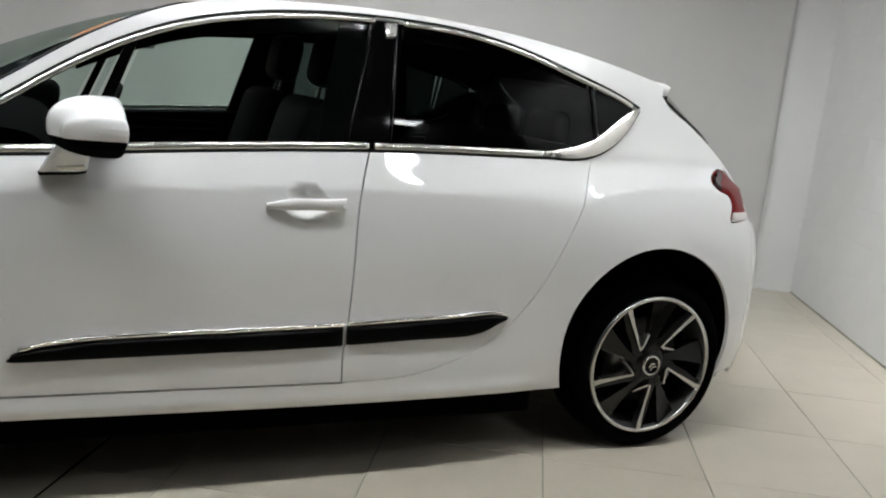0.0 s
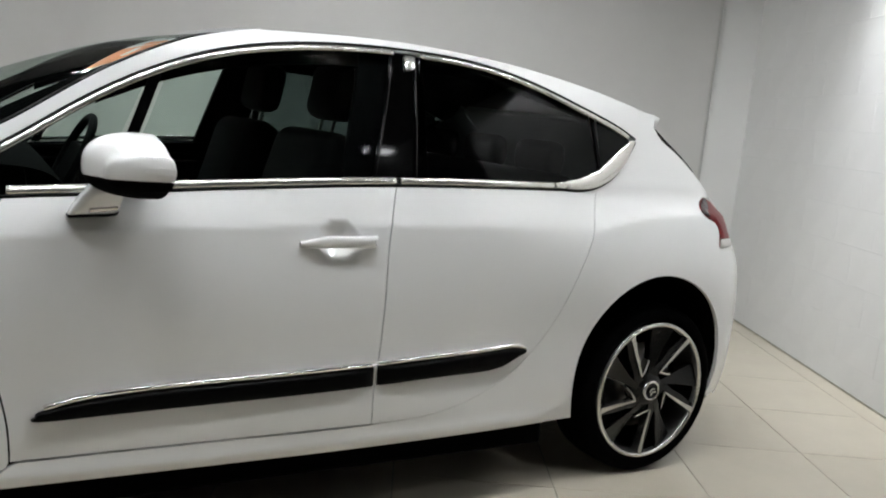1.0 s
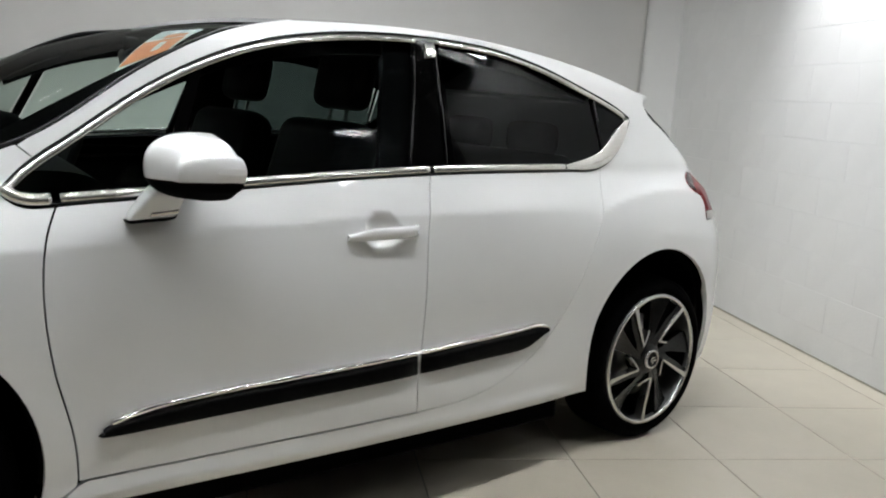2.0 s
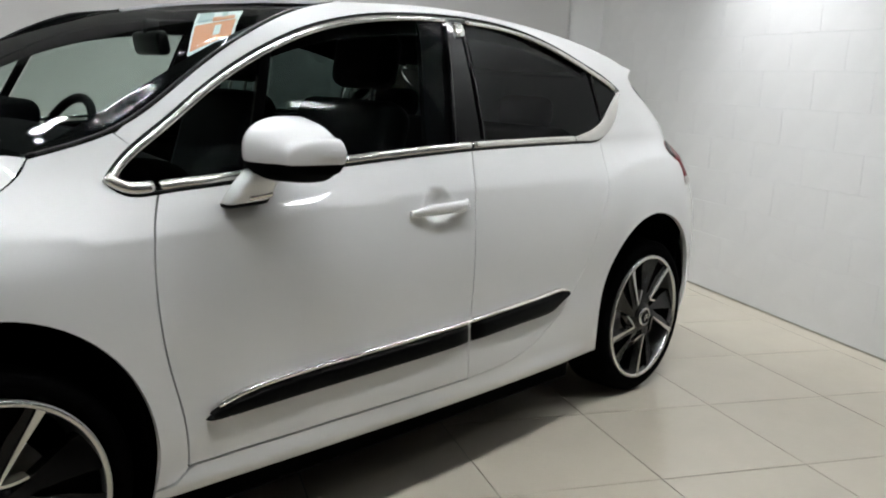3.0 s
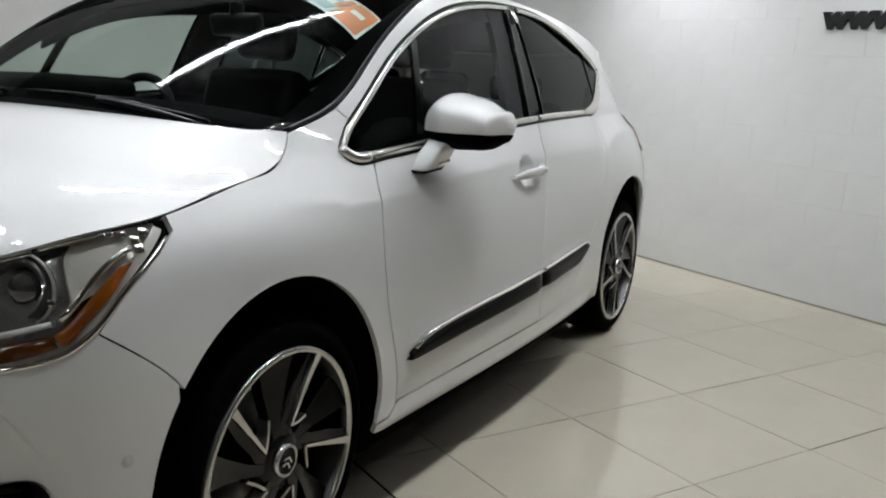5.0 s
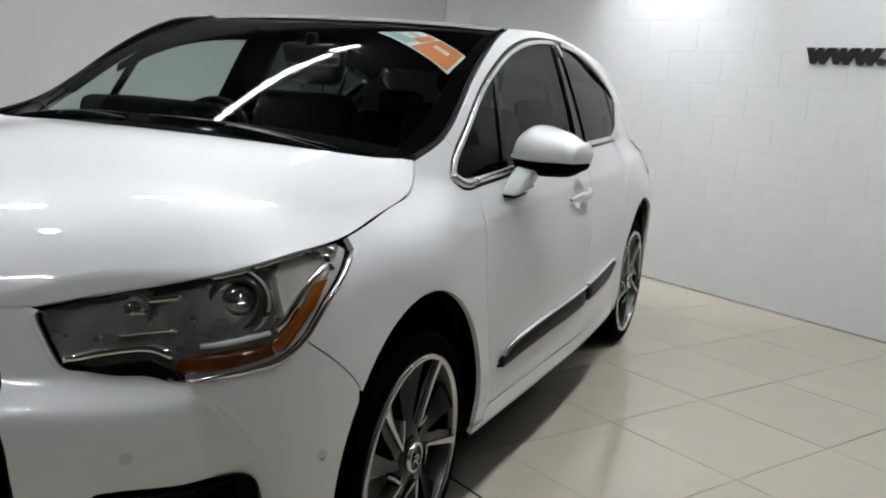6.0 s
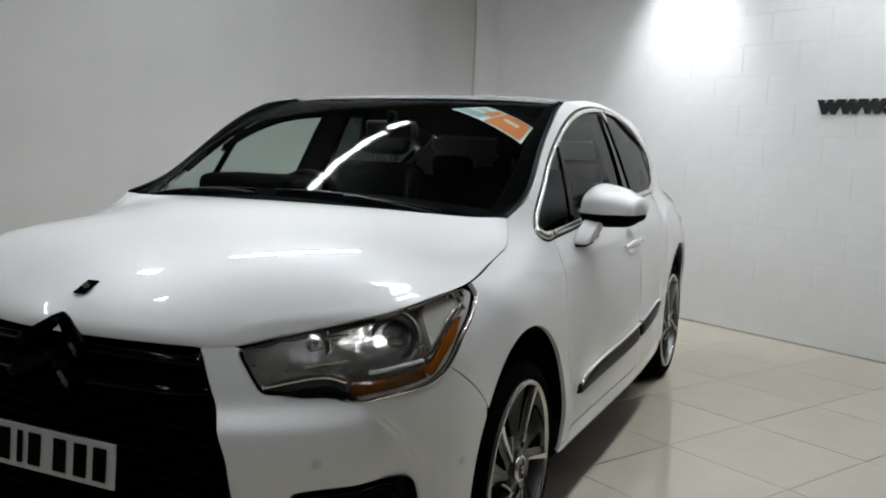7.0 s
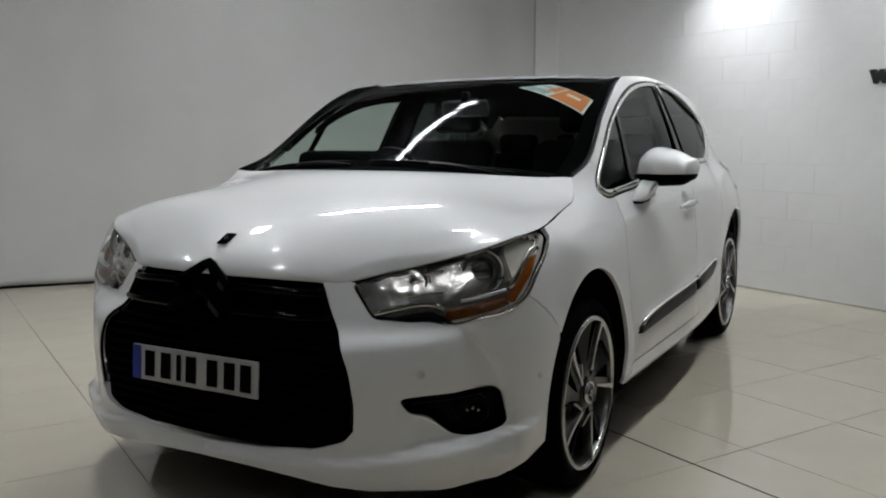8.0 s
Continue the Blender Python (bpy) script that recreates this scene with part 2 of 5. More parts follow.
# plan outline of the body at bumper height: from the nose (s = -1.44) along the left flank to the tail
PLAN = np.array([(-0.882, 0), (-0.878, 0.14), (-0.866, 0.26), (-0.840, 0.388), (-0.782, 0.525), (-0.705, 0.640), (-0.622, 0.758), (-0.550, 0.838), (-0.462, 0.884), (-0.30, 0.908),
                 (0, 0.912), (0.4, 0.912), (0.9, 0.923), (1.4, 0.927), (1.9, 0.911), (2.25, 0.898), (2.6, 0.89), (2.8, 0.876), (2.95, 0.84), (3.09, 0.75), (3.18, 0.60), (3.22, 0.34), (3.235, 0)])
_c = np.r_[0, np.cumsum(np.hypot(*np.diff(PLAN, axis=0).T))]
PLAN_S = _c - _c[9] - 0.30
plan = Spline(PLAN_S, PLAN)
NOSE, TAIL = PLAN_S[0], PLAN_S[-1]

ZL = (0.16, 0.25, 0.34, 0.53, 0.70, 0.82, 0.92, 1.0, 1.07, 1.25, 1.42, 1.50)
INSET = {
    NOSE:  (0.06, 0.015, 0.01, 0.00, 0.015, 0.055, 0.11, 0.17, 0.22, 0.4, 0.5, 0.6),
    -1.09: (0.06, 0.015, 0.01, 0.00, 0.045, 0.095, 0.15, 0.21, 0.26, 0.4, 0.5, 0.6),
    -0.80: (0.06, 0.015, 0.005, 0.00, 0.03, 0.08, 0.14, 0.20, 0.26, 0.4, 0.5, 0.6),
    -0.60: (0.06, 0.02, 0.005, 0.00, 0.012, 0.055, 0.12, 0.18, 0.24, 0.4, 0.5, 0.6),
    -0.30: (0.05, 0.025, 0.01, 0.00, 0.008, 0.035, 0.09, 0.15, 0.20, 0.35, 0.5, 0.6),
    0.00:  (0.05, 0.025, 0.01, 0.00, 0.006, 0.035, 0.095, 0.15, 0.19, 0.30, 0.42, 0.5),
    0.40:  (0.05, 0.02, 0.00, 0.00, 0.008, 0.025, 0.06, 0.108, 0.14, 0.215, 0.30, 0.37),
    0.90:  (0.05, 0.02, -0.005, 0.00, 0.005, 0.018, 0.045, 0.082, 0.115, 0.185, 0.262, 0.34),
    1.40:  (0.05, 0.02, -0.008, 0.00, 0.004, 0.015, 0.035, 0.065, 0.095, 0.165, 0.250, 0.32),
    2.00: (0.05, 0.02, 0.005, 0.008, 0.004, 0.012, 0.035, 0.075, 0.108, 0.175, 0.250, 0.33),
    2.40: (0.05, 0.03, 0.012, 0.004, 0.000, 0.012, 0.048, 0.093, 0.132, 0.192, 0.268, 0.35),
    2.85: (0.06, 0.03, 0.01, 0.000, 0.000, 0.02, 0.062, 0.112, 0.155, 0.235, 0.335, 0.42),
    3.30:  (0.06, 0.03, 0.01, 0.000, 0.010, 0.04, 0.09, 0.14, 0.19, 0.28, 0.38, 0.46),
    TAIL:  (0.06, 0.03, 0.01, 0.000, 0.010, 0.05, 0.11, 0.17, 0.23, 0.36, 0.45, 0.52),
}
inset_s = Spline(list(INSET), list(INSET.values()))


def inset(s, z):
    rows = inset_s(s)
    out = np.empty(len(rows))
    sp = Spline(ZL, rows.T)
    i = np.clip(np.searchsorted(sp.t, z) - 1, 0, len(sp.t) - 2)
    k = np.arange(len(rows))
    h, d, e = sp.h[i], z - sp.t[i], sp.t[i + 1] - z
    return (sp.m[i, k] * e**3 + sp.m[i + 1, k] * d**3) / (6 * h) + (sp.y[i, k] / h - sp.m[i, k] * h / 6) * e + (sp.y[i + 1, k] / h - sp.m[i + 1, k] * h / 6) * d


def flank(s, z, off=0.0):
    """Points of the left body side at outline length s and height z."""
    s, z = np.broadcast_arrays(np.asarray(s, float), np.asarray(z, float))
    shape = s.shape
    s, z, off = s.ravel(), z.ravel(), np.broadcast_to(off, shape).ravel()
    p, q = plan(s - 0.003), plan(s + 0.003)
    d = q - p
    d /= np.hypot(d[:, 0], d[:, 1])[:, None]
    n = np.stack([-d[:, 1], d[:, 0]], 1)
    xy = plan(s) + n * (off - inset(s, z))[:, None]
    return np.stack([xy[:, 0], -xy[:, 1], z], -1).reshape(shape + (3,))


def relief(s, z):
    """Creases and hollows of the body side: the shoulder line, the rear haunch and the handle cup."""
    up = lambda v: 0.5 * (1 + np.tanh(v))
    zc = np.interp(s, (-0.50, -0.40, -0.30, -0.20, -0.05, 0.06, 0.146, 0.19, 0.25, 0.31, 0.373, 0.479, 0.8, 1.4, 2.2), (0.70, 0.775, 0.832, 0.868, 0.887, 0.892, 0.888, 0.880, 0.865, 0.862, 0.865, 0.877, 0.90, 0.925, 0.93))
    soft = np.interp(s, (-0.45, -0.2, 0.06, 0.2), (0.040, 0.030, 0.009, 0.004))
    long = np.interp(s, (-0.40, -0.1, 0.2, 0.5), (0.075, 0.065, 0.055, 0.042))
    tall = np.interp(s, (-0.45, -0.2, 0.1, 0.4, 2.0), (0.010, 0.016, 0.016, 0.009, 0.006))
    line = tall * np.exp(-np.sqrt((z - zc) ** 2 + soft**2) / long) * up((s + 0.42) / 0.06) * up((2.05 - s) / 0.12)
    zh = np.interp(s, (2.0, 2.154, 2.221, 2.303, 2.392, 2.547, 2.752, 3.0), (0.83, 0.886, 0.913, 0.940, 0.957, 0.974, 0.976, 0.976))
    haunch = (0.007 - 0.021 * (1 - np.exp(-0.5 * (z - zh + np.sqrt((z - zh) ** 2 + 0.010**2)) / 0.032))) * up((s - 2.20) / 0.08) * up((1.055 - z) / 0.022)
    haunch = haunch + 0.009 * np.exp(-np.sqrt((z - zh) ** 2 + 0.005**2) / 0.045) * up((s - 2.22) / 0.04)
    swell = 0.012 * np.exp(-(((s - 0.0) / 0.30) ** 2) - ((z - 0.83) / 0.07) ** 2)
    scoop = -0.006 * np.exp(-(((z - 0.44) / 0.09) ** 2)) * up((s - 0.5) / 0.1) * up((1.9 - s) / 0.1)
    r2 = ((s - 1.245) / 0.066) ** 2 + ((z - 0.878) / 0.056) ** 2
    cup = -0.027 * np.clip(1 - r2, 0, 1) ** 1.3
    gate = up((1.25 - z) / 0.05)
    sill = 0.014 * np.exp(-(((z - 0.285) / 0.028) ** 2)) * up((s - 0.36) / 0.02) * up((2.05 - s) / 0.08)
    # bumper: a shoulder under the lamps, a hollow edged by a curved crease, and the lower lip
    zs = np.interp(s, (-1.0, -0.89, -0.80, -0.70), (0.624, 0.632, 0.638, 0.652))
    shoulder = 0.026 * np.tanh((zs - z) / 0.018) * up((-0.69 - s) / 0.03) * up((s + 1.12) / 0.05)
    sc = np.interp(z, (0.33, 0.368, 0.443, 0.516, 0.589, 0.644), (-0.545, -0.549, -0.555, -0.577, -0.631, -0.695))
    hollow = -0.017 * up((sc - s) / 0.010) * np.exp(-((np.clip(sc - s, 0, 1) / 0.16) ** 2)) * up((0.655 - z) / 0.01) * up((z - 0.30) / 0.02)
    zl = np.interp(s, (-1.48, -1.155, -0.991, -0.832, -0.653, -0.548, -0.44), (0.270, 0.273, 0.286, 0.305, 0.328, 0.350, 0.37))
    lip = 0.024 * up((zl - z) / 0.006) * up((-0.47 - s) / 0.04)
    tuck = -0.026 * np.clip((0.61 - z) / 0.26, 0, 1) ** 1.15 * up((sc - 0.03 - s) / 0.05) * up((s + 0.86) / 0.035) * up((z - zl) / 0.010)
    return (line + haunch) * gate + swell + scoop + cup + sill + shoulder + hollow + lip + tuck


def body(s, z, off=0.0):
    s, z = np.broadcast_arrays(np.asarray(s, float), np.asarray(z, float))
    return flank(s, z, relief(s, z) + off)


def pane_surface(s, z, off=0.0):
    """The windows' own even curve between the waist and the roof."""
    s, z = np.broadcast_arrays(np.asarray(s, float), np.asarray(z, float))
    t = (z - 1.0) / 0.42
    i0, i1 = inset(s, np.full(s.shape, 1.0)), inset(s, np.full(s.shape, 1.42))
    return flank(s, z, off + inset(s, z) - (i0 + (i1 - i0) * (0.80 * t + 0.20 * t * t)))


def body_normal(s, z):
    e = 0.002
    a, b = body(s + e, z) - body(s - e, z), body(s, z + e) - body(s, z - e)
    n = np.cross(a, b)
    n /= np.linalg.norm(n, axis=-1)[..., None] + 1e-12
    return n


def boundary(tri):
    seen = {}
    for f in tri:
        for a, b in ((f[0], f[1]), (f[1], f[2]), (f[2], f[0])):
            seen[(a, b)] = 1
    return [(a, b) for a, b in seen if (b, a) not in seen]


def flip(p, side):
    p = np.array(p, float)
    if side < 0:
        p[..., 1] *= -1
    return p


def patch(name, outline, mat, parent, holes=(), off=0.0, depth=0.014, step=0.03, side=1, label="", dome=0.0, edge=0.02, smooth_body=False, pane=False):
    """A panel of the body side: an outline in (s, z) laid on the surface, with its edges turned in."""
    v2, tri = triangulate(outline, holes, step)
    s, z = v2[:, 0], v2[:, 1]
    o = np.full(len(s), off)
    if dome:
        ring = np.vstack([np.asarray(outline)] + [np.asarray(h) for h in holes])
        d = np.min(np.linalg.norm(v2[:, None, :] - ring[None], axis=2), axis=1)
        o += dome * np.sqrt(np.clip(1 - (1 - np.clip(d / edge, 0, 1)) ** 2, 0, 1))
    f = pane_surface if pane else flank if smooth_body else body
    p, k = f(s, z, o), 0.002
    n = np.cross(f(s + k, z) - f(s - k, z), f(s, z + k) - f(s, z - k))
    n /= np.linalg.norm(n, axis=1)[:, None] + 1e-12
    p, n = flip(p, side), flip(n, side)
    fixed = []
    for f in tri:
        g = np.cross(p[f[1]] - p[f[0]], p[f[2]] - p[f[0]])
        fixed.append(f if g @ (n[f[0]] + n[f[1]] + n[f[2]]) > 0 else (f[0], f[2], f[1]))
    verts, faces, norms = list(p), list(fixed), list(n)
    for a, b in boundary(fixed):
        k = len(verts)
        t = p[b] - p[a]
        m = np.cross(t, n[a])
        m /= np.linalg.norm(m) + 1e-12
        verts += [p[a], p[b], p[b] - n[b] * depth, p[a] - n[a] * depth]
        norms += [m] * 4
        faces.append((k, k + 3, k + 2, k + 1))
    ob = mesh_object(name, verts, faces, mat, parent, label, True, None if dome else norms)
    if dome:
        ob.data.set_sharp_from_angle(angle=radians(50))
    return ob


def strip(name, pts, width, height, mat, parent, side=1, off=0.0, label="", step=0.02, smooth=True):
    """A half-round bar laid on the body side along (s, z) points."""
    c = curve(pts, step)
    p, n = flip(body(c[:, 0], c[:, 1], off), side), flip(body_normal(c[:, 0], c[:, 1]), side)
    w = width / 2
    sec = [(-w, -0.004), (-w, height * 0.45), (-w * 0.6, height), (w * 0.6, height), (w, height * 0.45), (w, -0.004)]
    return sweep(name, p, n, sec, mat, parent, label, smooth=smooth)


def bar(name, lo, hi, mat, parent, side, off=0.003, bulge=0.016, n=70, k=9):
    """A raised moulding between a lower and an upper line on the body side."""
    a, c = Spline(np.linspace(0, 1, len(lo)), lo)(np.linspace(0, 1, n)), Spline(np.linspace(0, 1, len(hi)), hi)(np.linspace(0, 1, n))
    v = np.linspace(0, 1, k)
    s, z = a[:, None, 0] + (c - a)[:, None, 0] * v, a[:, None, 1] + (c - a)[:, None, 1] * v
    end = np.clip(np.minimum(np.arange(n), np.arange(n)[::-1]) / 3.0, 0, 1) ** 0.5
    o = off + bulge * (1 - np.abs(2 * v - 1) ** 5)[None, :] * end[:, None] - 0.006 * ((v == 0) | (v == 1))[None, :]
    p = flip(body(s, z, o), side)
    f = [(i * k + j, i * k + j + 1, (i + 1) * k + j + 1, (i + 1) * k + j) for i in range(n - 1) for j in range(k - 1)]
    if side > 0:
        f = [q[::-1] for q in f]
    return mesh_object(name, p.reshape(-1, 3), f, mat, parent)


def loft(name, left, centre, mat, parent, power=2.2, n=26, m=64, off=0.0, thick=0.0, label="", shape=None):
    """A symmetric panel between a left edge and the centre line: rows of 3D points with the same count."""
    e = Spline(np.linspace(0, 1, len(left)), left)(np.linspace(0, 1, m))
    c = Spline(np.linspace(0, 1, len(centre)), centre)(np.linspace(0, 1, m))
    v = np.linspace(0, 1, n)
    a = 1 - (1 - v) ** power
    rows = []
    for i in range(m):
        x = e[i, 0] + (c[i, 0] - e[i, 0]) * (1 - (1 - v) ** 2)
        y = e[i, 1] * (1 - v)
        zz = e[i, 2] + (c[i, 2] - e[i, 2]) * a
        half = np.stack([x, y, zz], 1)
        rows.append(np.vstack([half, (half * (1, -1, 1))[-2::-1]]))
    g = np.array(rows)
    if shape:
        g[..., 2] = shape(g)
    if off:
        du, dv = np.gradient(g, axis=0), np.gradient(g, axis=1)
        nn = np.cross(dv, du)
        nn /= np.linalg.norm(nn, axis=2)[..., None]
        nn *= np.sign(nn[..., 2:3].mean())
        g = g + nn * off
    w = g.shape[1]
    faces = [(i * w + j, i * w + j + 1, (i + 1) * w + j + 1, (i + 1) * w + j) for i in range(m - 1) for j in range(w - 1)]
    ob = mesh_object(name, g.reshape(-1, 3), faces, mat, parent, label)
    bm = bmesh.new()
    bm.from_mesh(ob.data)
    bmesh.ops.recalc_face_normals(bm, faces=bm.faces)
    if sum(f.normal.z for f in bm.faces) < 0:
        bmesh.ops.reverse_faces(bm, faces=bm.faces)
    if thick:
        rim = [ed for ed in bm.edges if ed.is_boundary]
        r = bmesh.ops.extrude_edge_only(bm, edges=rim)
        for q in r["geom"]:
            if isinstance(q, bmesh.types.BMVert):
                q.co.z -= thick
                q.co.y *= 0.992
    bm.to_mesh(ob.data)
    bm.free()
    ob.data.set_sharp_from_angle(angle=radians(60))
    return ob, g


def smooth_step(v):
    v = np.clip(v, 0, 1)
    return v * v * (3 - 2 * v)


def fair(g, powers, use):
    """Heights of the even polynomial in x and y that lies closest to a grid, so that reflections run smoothly."""
    m = np.stack([g[..., 0] ** a * g[..., 1] ** b for a, b in powers], -1)
    return m @ np.linalg.lstsq(m[use], g[..., 2][use], rcond=None)[0]


def from_edge(g):
    """0 at the left and right edge of a grid, 1 at its centre line."""
    w = g.shape[1]
    return np.broadcast_to(1 - np.abs(2 * np.arange(w) / (w - 1) - 1), g.shape[:2])


# ---- outlines of the body, in (s, z) ----
ARCH_F, ARCH_R = (-0.021, 0.366, 0.377), (2.54, 0.388, 0.376)


def arch(a, z0, z1, n=40):
    """Arch points from the front foot at height z0 over the top to the rear foot at z1."""
    x, z, r = a
    t0, t1 = math.pi - math.asin((z0 - z) / r), math.asin((z1 - z) / r)
    return [(x + r * math.cos(t), z + r * math.sin(t)) for t in np.linspace(t0, t1, n)]


SHUT = [(-0.31, 0.904), (-0.135, 0.932), (-0.02, 0.948), (0.058, 0.962), (0.105, 0.985), (0.138, 1.012), (0.152, 1.032)]
WS_EDGE = [(0.156, 1.034), (0.22, 1.050), (0.338, 1.088), (0.506, 1.190), (0.62, 1.268), (0.74, 1.336), (0.876, 1.394), (1.06, 1.440)]
ROOF_EDGE = [(1.06, 1.437), (1.3, 1.453), (1.6, 1.459), (2.0, 1.435), (2.35, 1.381), (2.50, 1.350), (2.62, 1.322)]
WIN_TOP = [(0.300, 0.985), (0.346, 1.030), (0.442, 1.098), (0.577, 1.191), (0.72, 1.274), (0.896, 1.348), (1.085, 1.394), (1.29, 1.420), (1.495, 1.430), (1.66, 1.430),
           (1.80, 1.422), (2.03, 1.380), (2.25, 1.314), (2.437, 1.252), (2.490, 1.228)]
WIN_LOW = [(0.300, 0.985), (0.318, 0.969), (0.40, 0.962), (0.548, 0.974), (0.81, 0.997), (1.0, 1.012), (1.44, 1.038), (1.83, 1.046), (2.10, 1.048), (2.24, 1.053),
           (2.345, 1.092), (2.44, 1.167), (2.490, 1.228)]
DOOR_FRONT = [(0.404, 0.958), (0.372, 0.885), (0.361, 0.803), (0.369, 0.665), (0.386, 0.573), (0.412, 0.475), (0.424, 0.410), (0.430, 0.331)]
DOOR_LOW = [(0.430, 0.331), (0.735, 0.334), (1.04, 0.337), (1.381, 0.338)]
DOOR_MID = [(1.381, 0.338), (1.379, 0.430), (1.389, 0.520), (1.395, 0.640), (1.397, 0.734), (1.411, 0.927), (1.440, 1.034)]
RDOOR = [(1.381, 0.338), (1.545, 0.342), (1.675, 0.362), (1.825, 0.416), (1.967, 0.515), (2.063, 0.637), (2.131, 0.768), (2.204, 0.912), (2.265, 1.040), (2.275, 1.060)]
HEADLIGHT = [(-0.306, 0.900), (-0.306, 0.878), (-0.352, 0.842), (-0.430, 0.786), (-0.487, 0.730), (-0.540, 0.697), (-0.606, 0.680), (-0.677, 0.662), (-0.722, 0.651), (-0.748, 0.654),
             (-0.785, 0.662), (-0.845, 0.660), (-0.890, 0.666), (-0.945, 0.668), (-0.985, 0.719), (-1.018, 0.762), (-0.83, 0.806), (-0.655, 0.849), (-0.478, 0.884)]
FOG = [(-0.881, 0.460), (-0.604, 0.477), (-0.578, 0.462), (-0.552, 0.362), (-0.60, 0.344), (-0.666, 0.333), (-0.730, 0.346), (-0.769, 0.379), (-0.799, 0.404), (-0.844, 0.409)]
GRILLE = [(-1.112, 0.764), (-1.079, 0.688), (-1.043, 0.625), (-1.011, 0.539), (-0.997, 0.445), (-1.000, 0.370), (-1.028, 0.337), (-1.130, 0.305), (-1.300, 0.288), (NOSE - 0.001, 0.283)]
GRILLE_Z, GRILLE_S = (0.337, 0.37, 0.445, 0.539, 0.625, 0.688, 0.766), (-1.028, -1.0, -0.997, -1.011, -1.043, -1.079, -1.112)
TAILLAMP = [(2.800, 0.985), (2.835, 1.020), (2.90, 1.040), (2.985, 1.030), (3.03, 0.975), (3.00, 0.900), (3.00, 0.862), (2.852, 0.853), (2.895, 0.919), (2.885, 0.950), (2.83, 0.962)]


def shrink(pts, d):
    """An outline pulled in by d."""
    p = np.asarray(pts, float)
    t = np.roll(p, -1, 0) - np.roll(p, 1, 0)
    t /= np.linalg.norm(t, axis=1)[:, None] + 1e-12
    area = 0.5 * np.sum(p[:, 0] * np.roll(p[:, 1], -1) - np.roll(p[:, 0], -1) * p[:, 1])
    n = np.stack([-t[:, 1], t[:, 0]], 1) * np.sign(area)
    return p + n * d


def ring(*curves):
    """A closed outline from runs of points, dropping doubled ends."""
    out = []
    for c in curves:
        for q in np.asarray(c, float):
            if not out or np.linalg.norm(out[-1] - q) > 2e-3:
                out.append(q)
    if np.linalg.norm(out[0] - out[-1]) < 2e-3:
        out.pop()
    return np.array(out)


car = tagged(new("car"), "pearl white five-door hatchback parked on the tiled floor, chrome window trim", "car")
car.location = (0, 0.04, 0)
GAP = 0.0023

win_top, win_low = curve(WIN_TOP, 0.02), np.vstack([curve(WIN_LOW[:9], 0.02), curve(WIN_LOW[8:], 0.015)[1:]])
door_front, door_low, door_mid, rdoor = curve(DOOR_FRONT), curve(DOOR_LOW), curve(DOOR_MID), curve(RDOOR)
ws_edge, roof_edge, shut = curve(WS_EDGE), curve(ROOF_EDGE), curve(SHUT)
low_between = lambda a, b: np.array([q for q in win_low if a < q[0] < b])
light = dense(rounded(HEADLIGHT, 0.018), 0.012, True)
fog = dense(rounded(FOG, 0.02), 0.012, True)
tail = dense(rounded(TAILLAMP, 0.02), 0.012, True)

front_door = shrink(ring(door_front, door_low, door_mid, low_between(0.41, 1.435)[::-1]), GAP)
rear_door = shrink(ring(rdoor, low_between(1.445, 2.265)[::-1], door_mid[::-1]), GAP)
bumper_gap = curve([(-0.485, 0.726), (-0.408, 0.671), (-0.334, 0.602), (-0.325, 0.591)], 0.02)
arch_f, arch_r = np.array(arch(ARCH_F, 0.275, 0.290)), np.array(arch(ARCH_R, 0.262, 0.26))
arch_f_side = np.array([q for q in arch_f if q[0] > -0.325 and (q[0] > 0 or q[1] > 0.594)])
arch_f_nose = np.array([q for q in arch_f if q[0] < -0.2 and q[1] < 0.590])
light_out = np.array([(-0.303, 0.903), (-0.302, 0.880), (-0.348, 0.845), (-0.426, 0.789), (-0.482, 0.735)])
fender = shrink(ring(shut, ws_edge[ws_edge[:, 0] < 0.335], [(0.338, 1.086), (0.360, 1.067), (0.376, 1.053)], win_top[win_top[:, 0] < 0.37][::-1], win_low[win_low[:, 0] < 0.40],
                     door_front, [(0.425, 0.318), (0.395, 0.300), (0.358, 0.293)], arch_f_side[::-1], bumper_gap[::-1], light_out[::-1]), GAP)
side_frame = ring([(0.342, 1.084)], ws_edge[ws_edge[:, 0] > 0.35], roof_edge, curve([(2.608, 1.285), (2.635, 1.250), (2.702, 1.212), (2.804, 1.158), (2.90, 1.102), (2.96, 1.070)]),
                  [(3.02, 1.047), (3.02, 0.99), (3.02, 0.85)], [(3.02, z) for z in np.linspace(0.82, 0.28, 16)], [(2.93, 0.265)], arch_r[::-1],
                  [(x, 0.262) for x in np.linspace(2.12, 0.352, 52)], [(0.350, 0.286), (0.396, 0.295), (0.430, 0.320)], door_low[1:] - (0, 0.004), rdoor[1:], np.array([q for q in win_low if q[0] > 2.27]),
                  win_top[win_top[:, 0] > 0.385][::-1], [(0.380, 1.050), (0.363, 1.066)])
nose = shrink(ring([(NOSE - 0.001, 0.240), (-1.30, 0.232), (-1.12, 0.215), (-0.96, 0.197), (-0.766, 0.190), (-0.595, 0.212), (-0.483, 0.250), (-0.39, 0.272)], arch_f_nose,
                   bumper_gap[::-1][1:], light[np.argmin(np.hypot(*(light - (-0.48, 0.735)).T)):np.argmin(np.hypot(*(light - (-1.0, 0.768)).T)) + 1],
                   [(-1.035, 0.772), (-1.100, 0.768)], dense(GRILLE, 0.02)), 0.001)

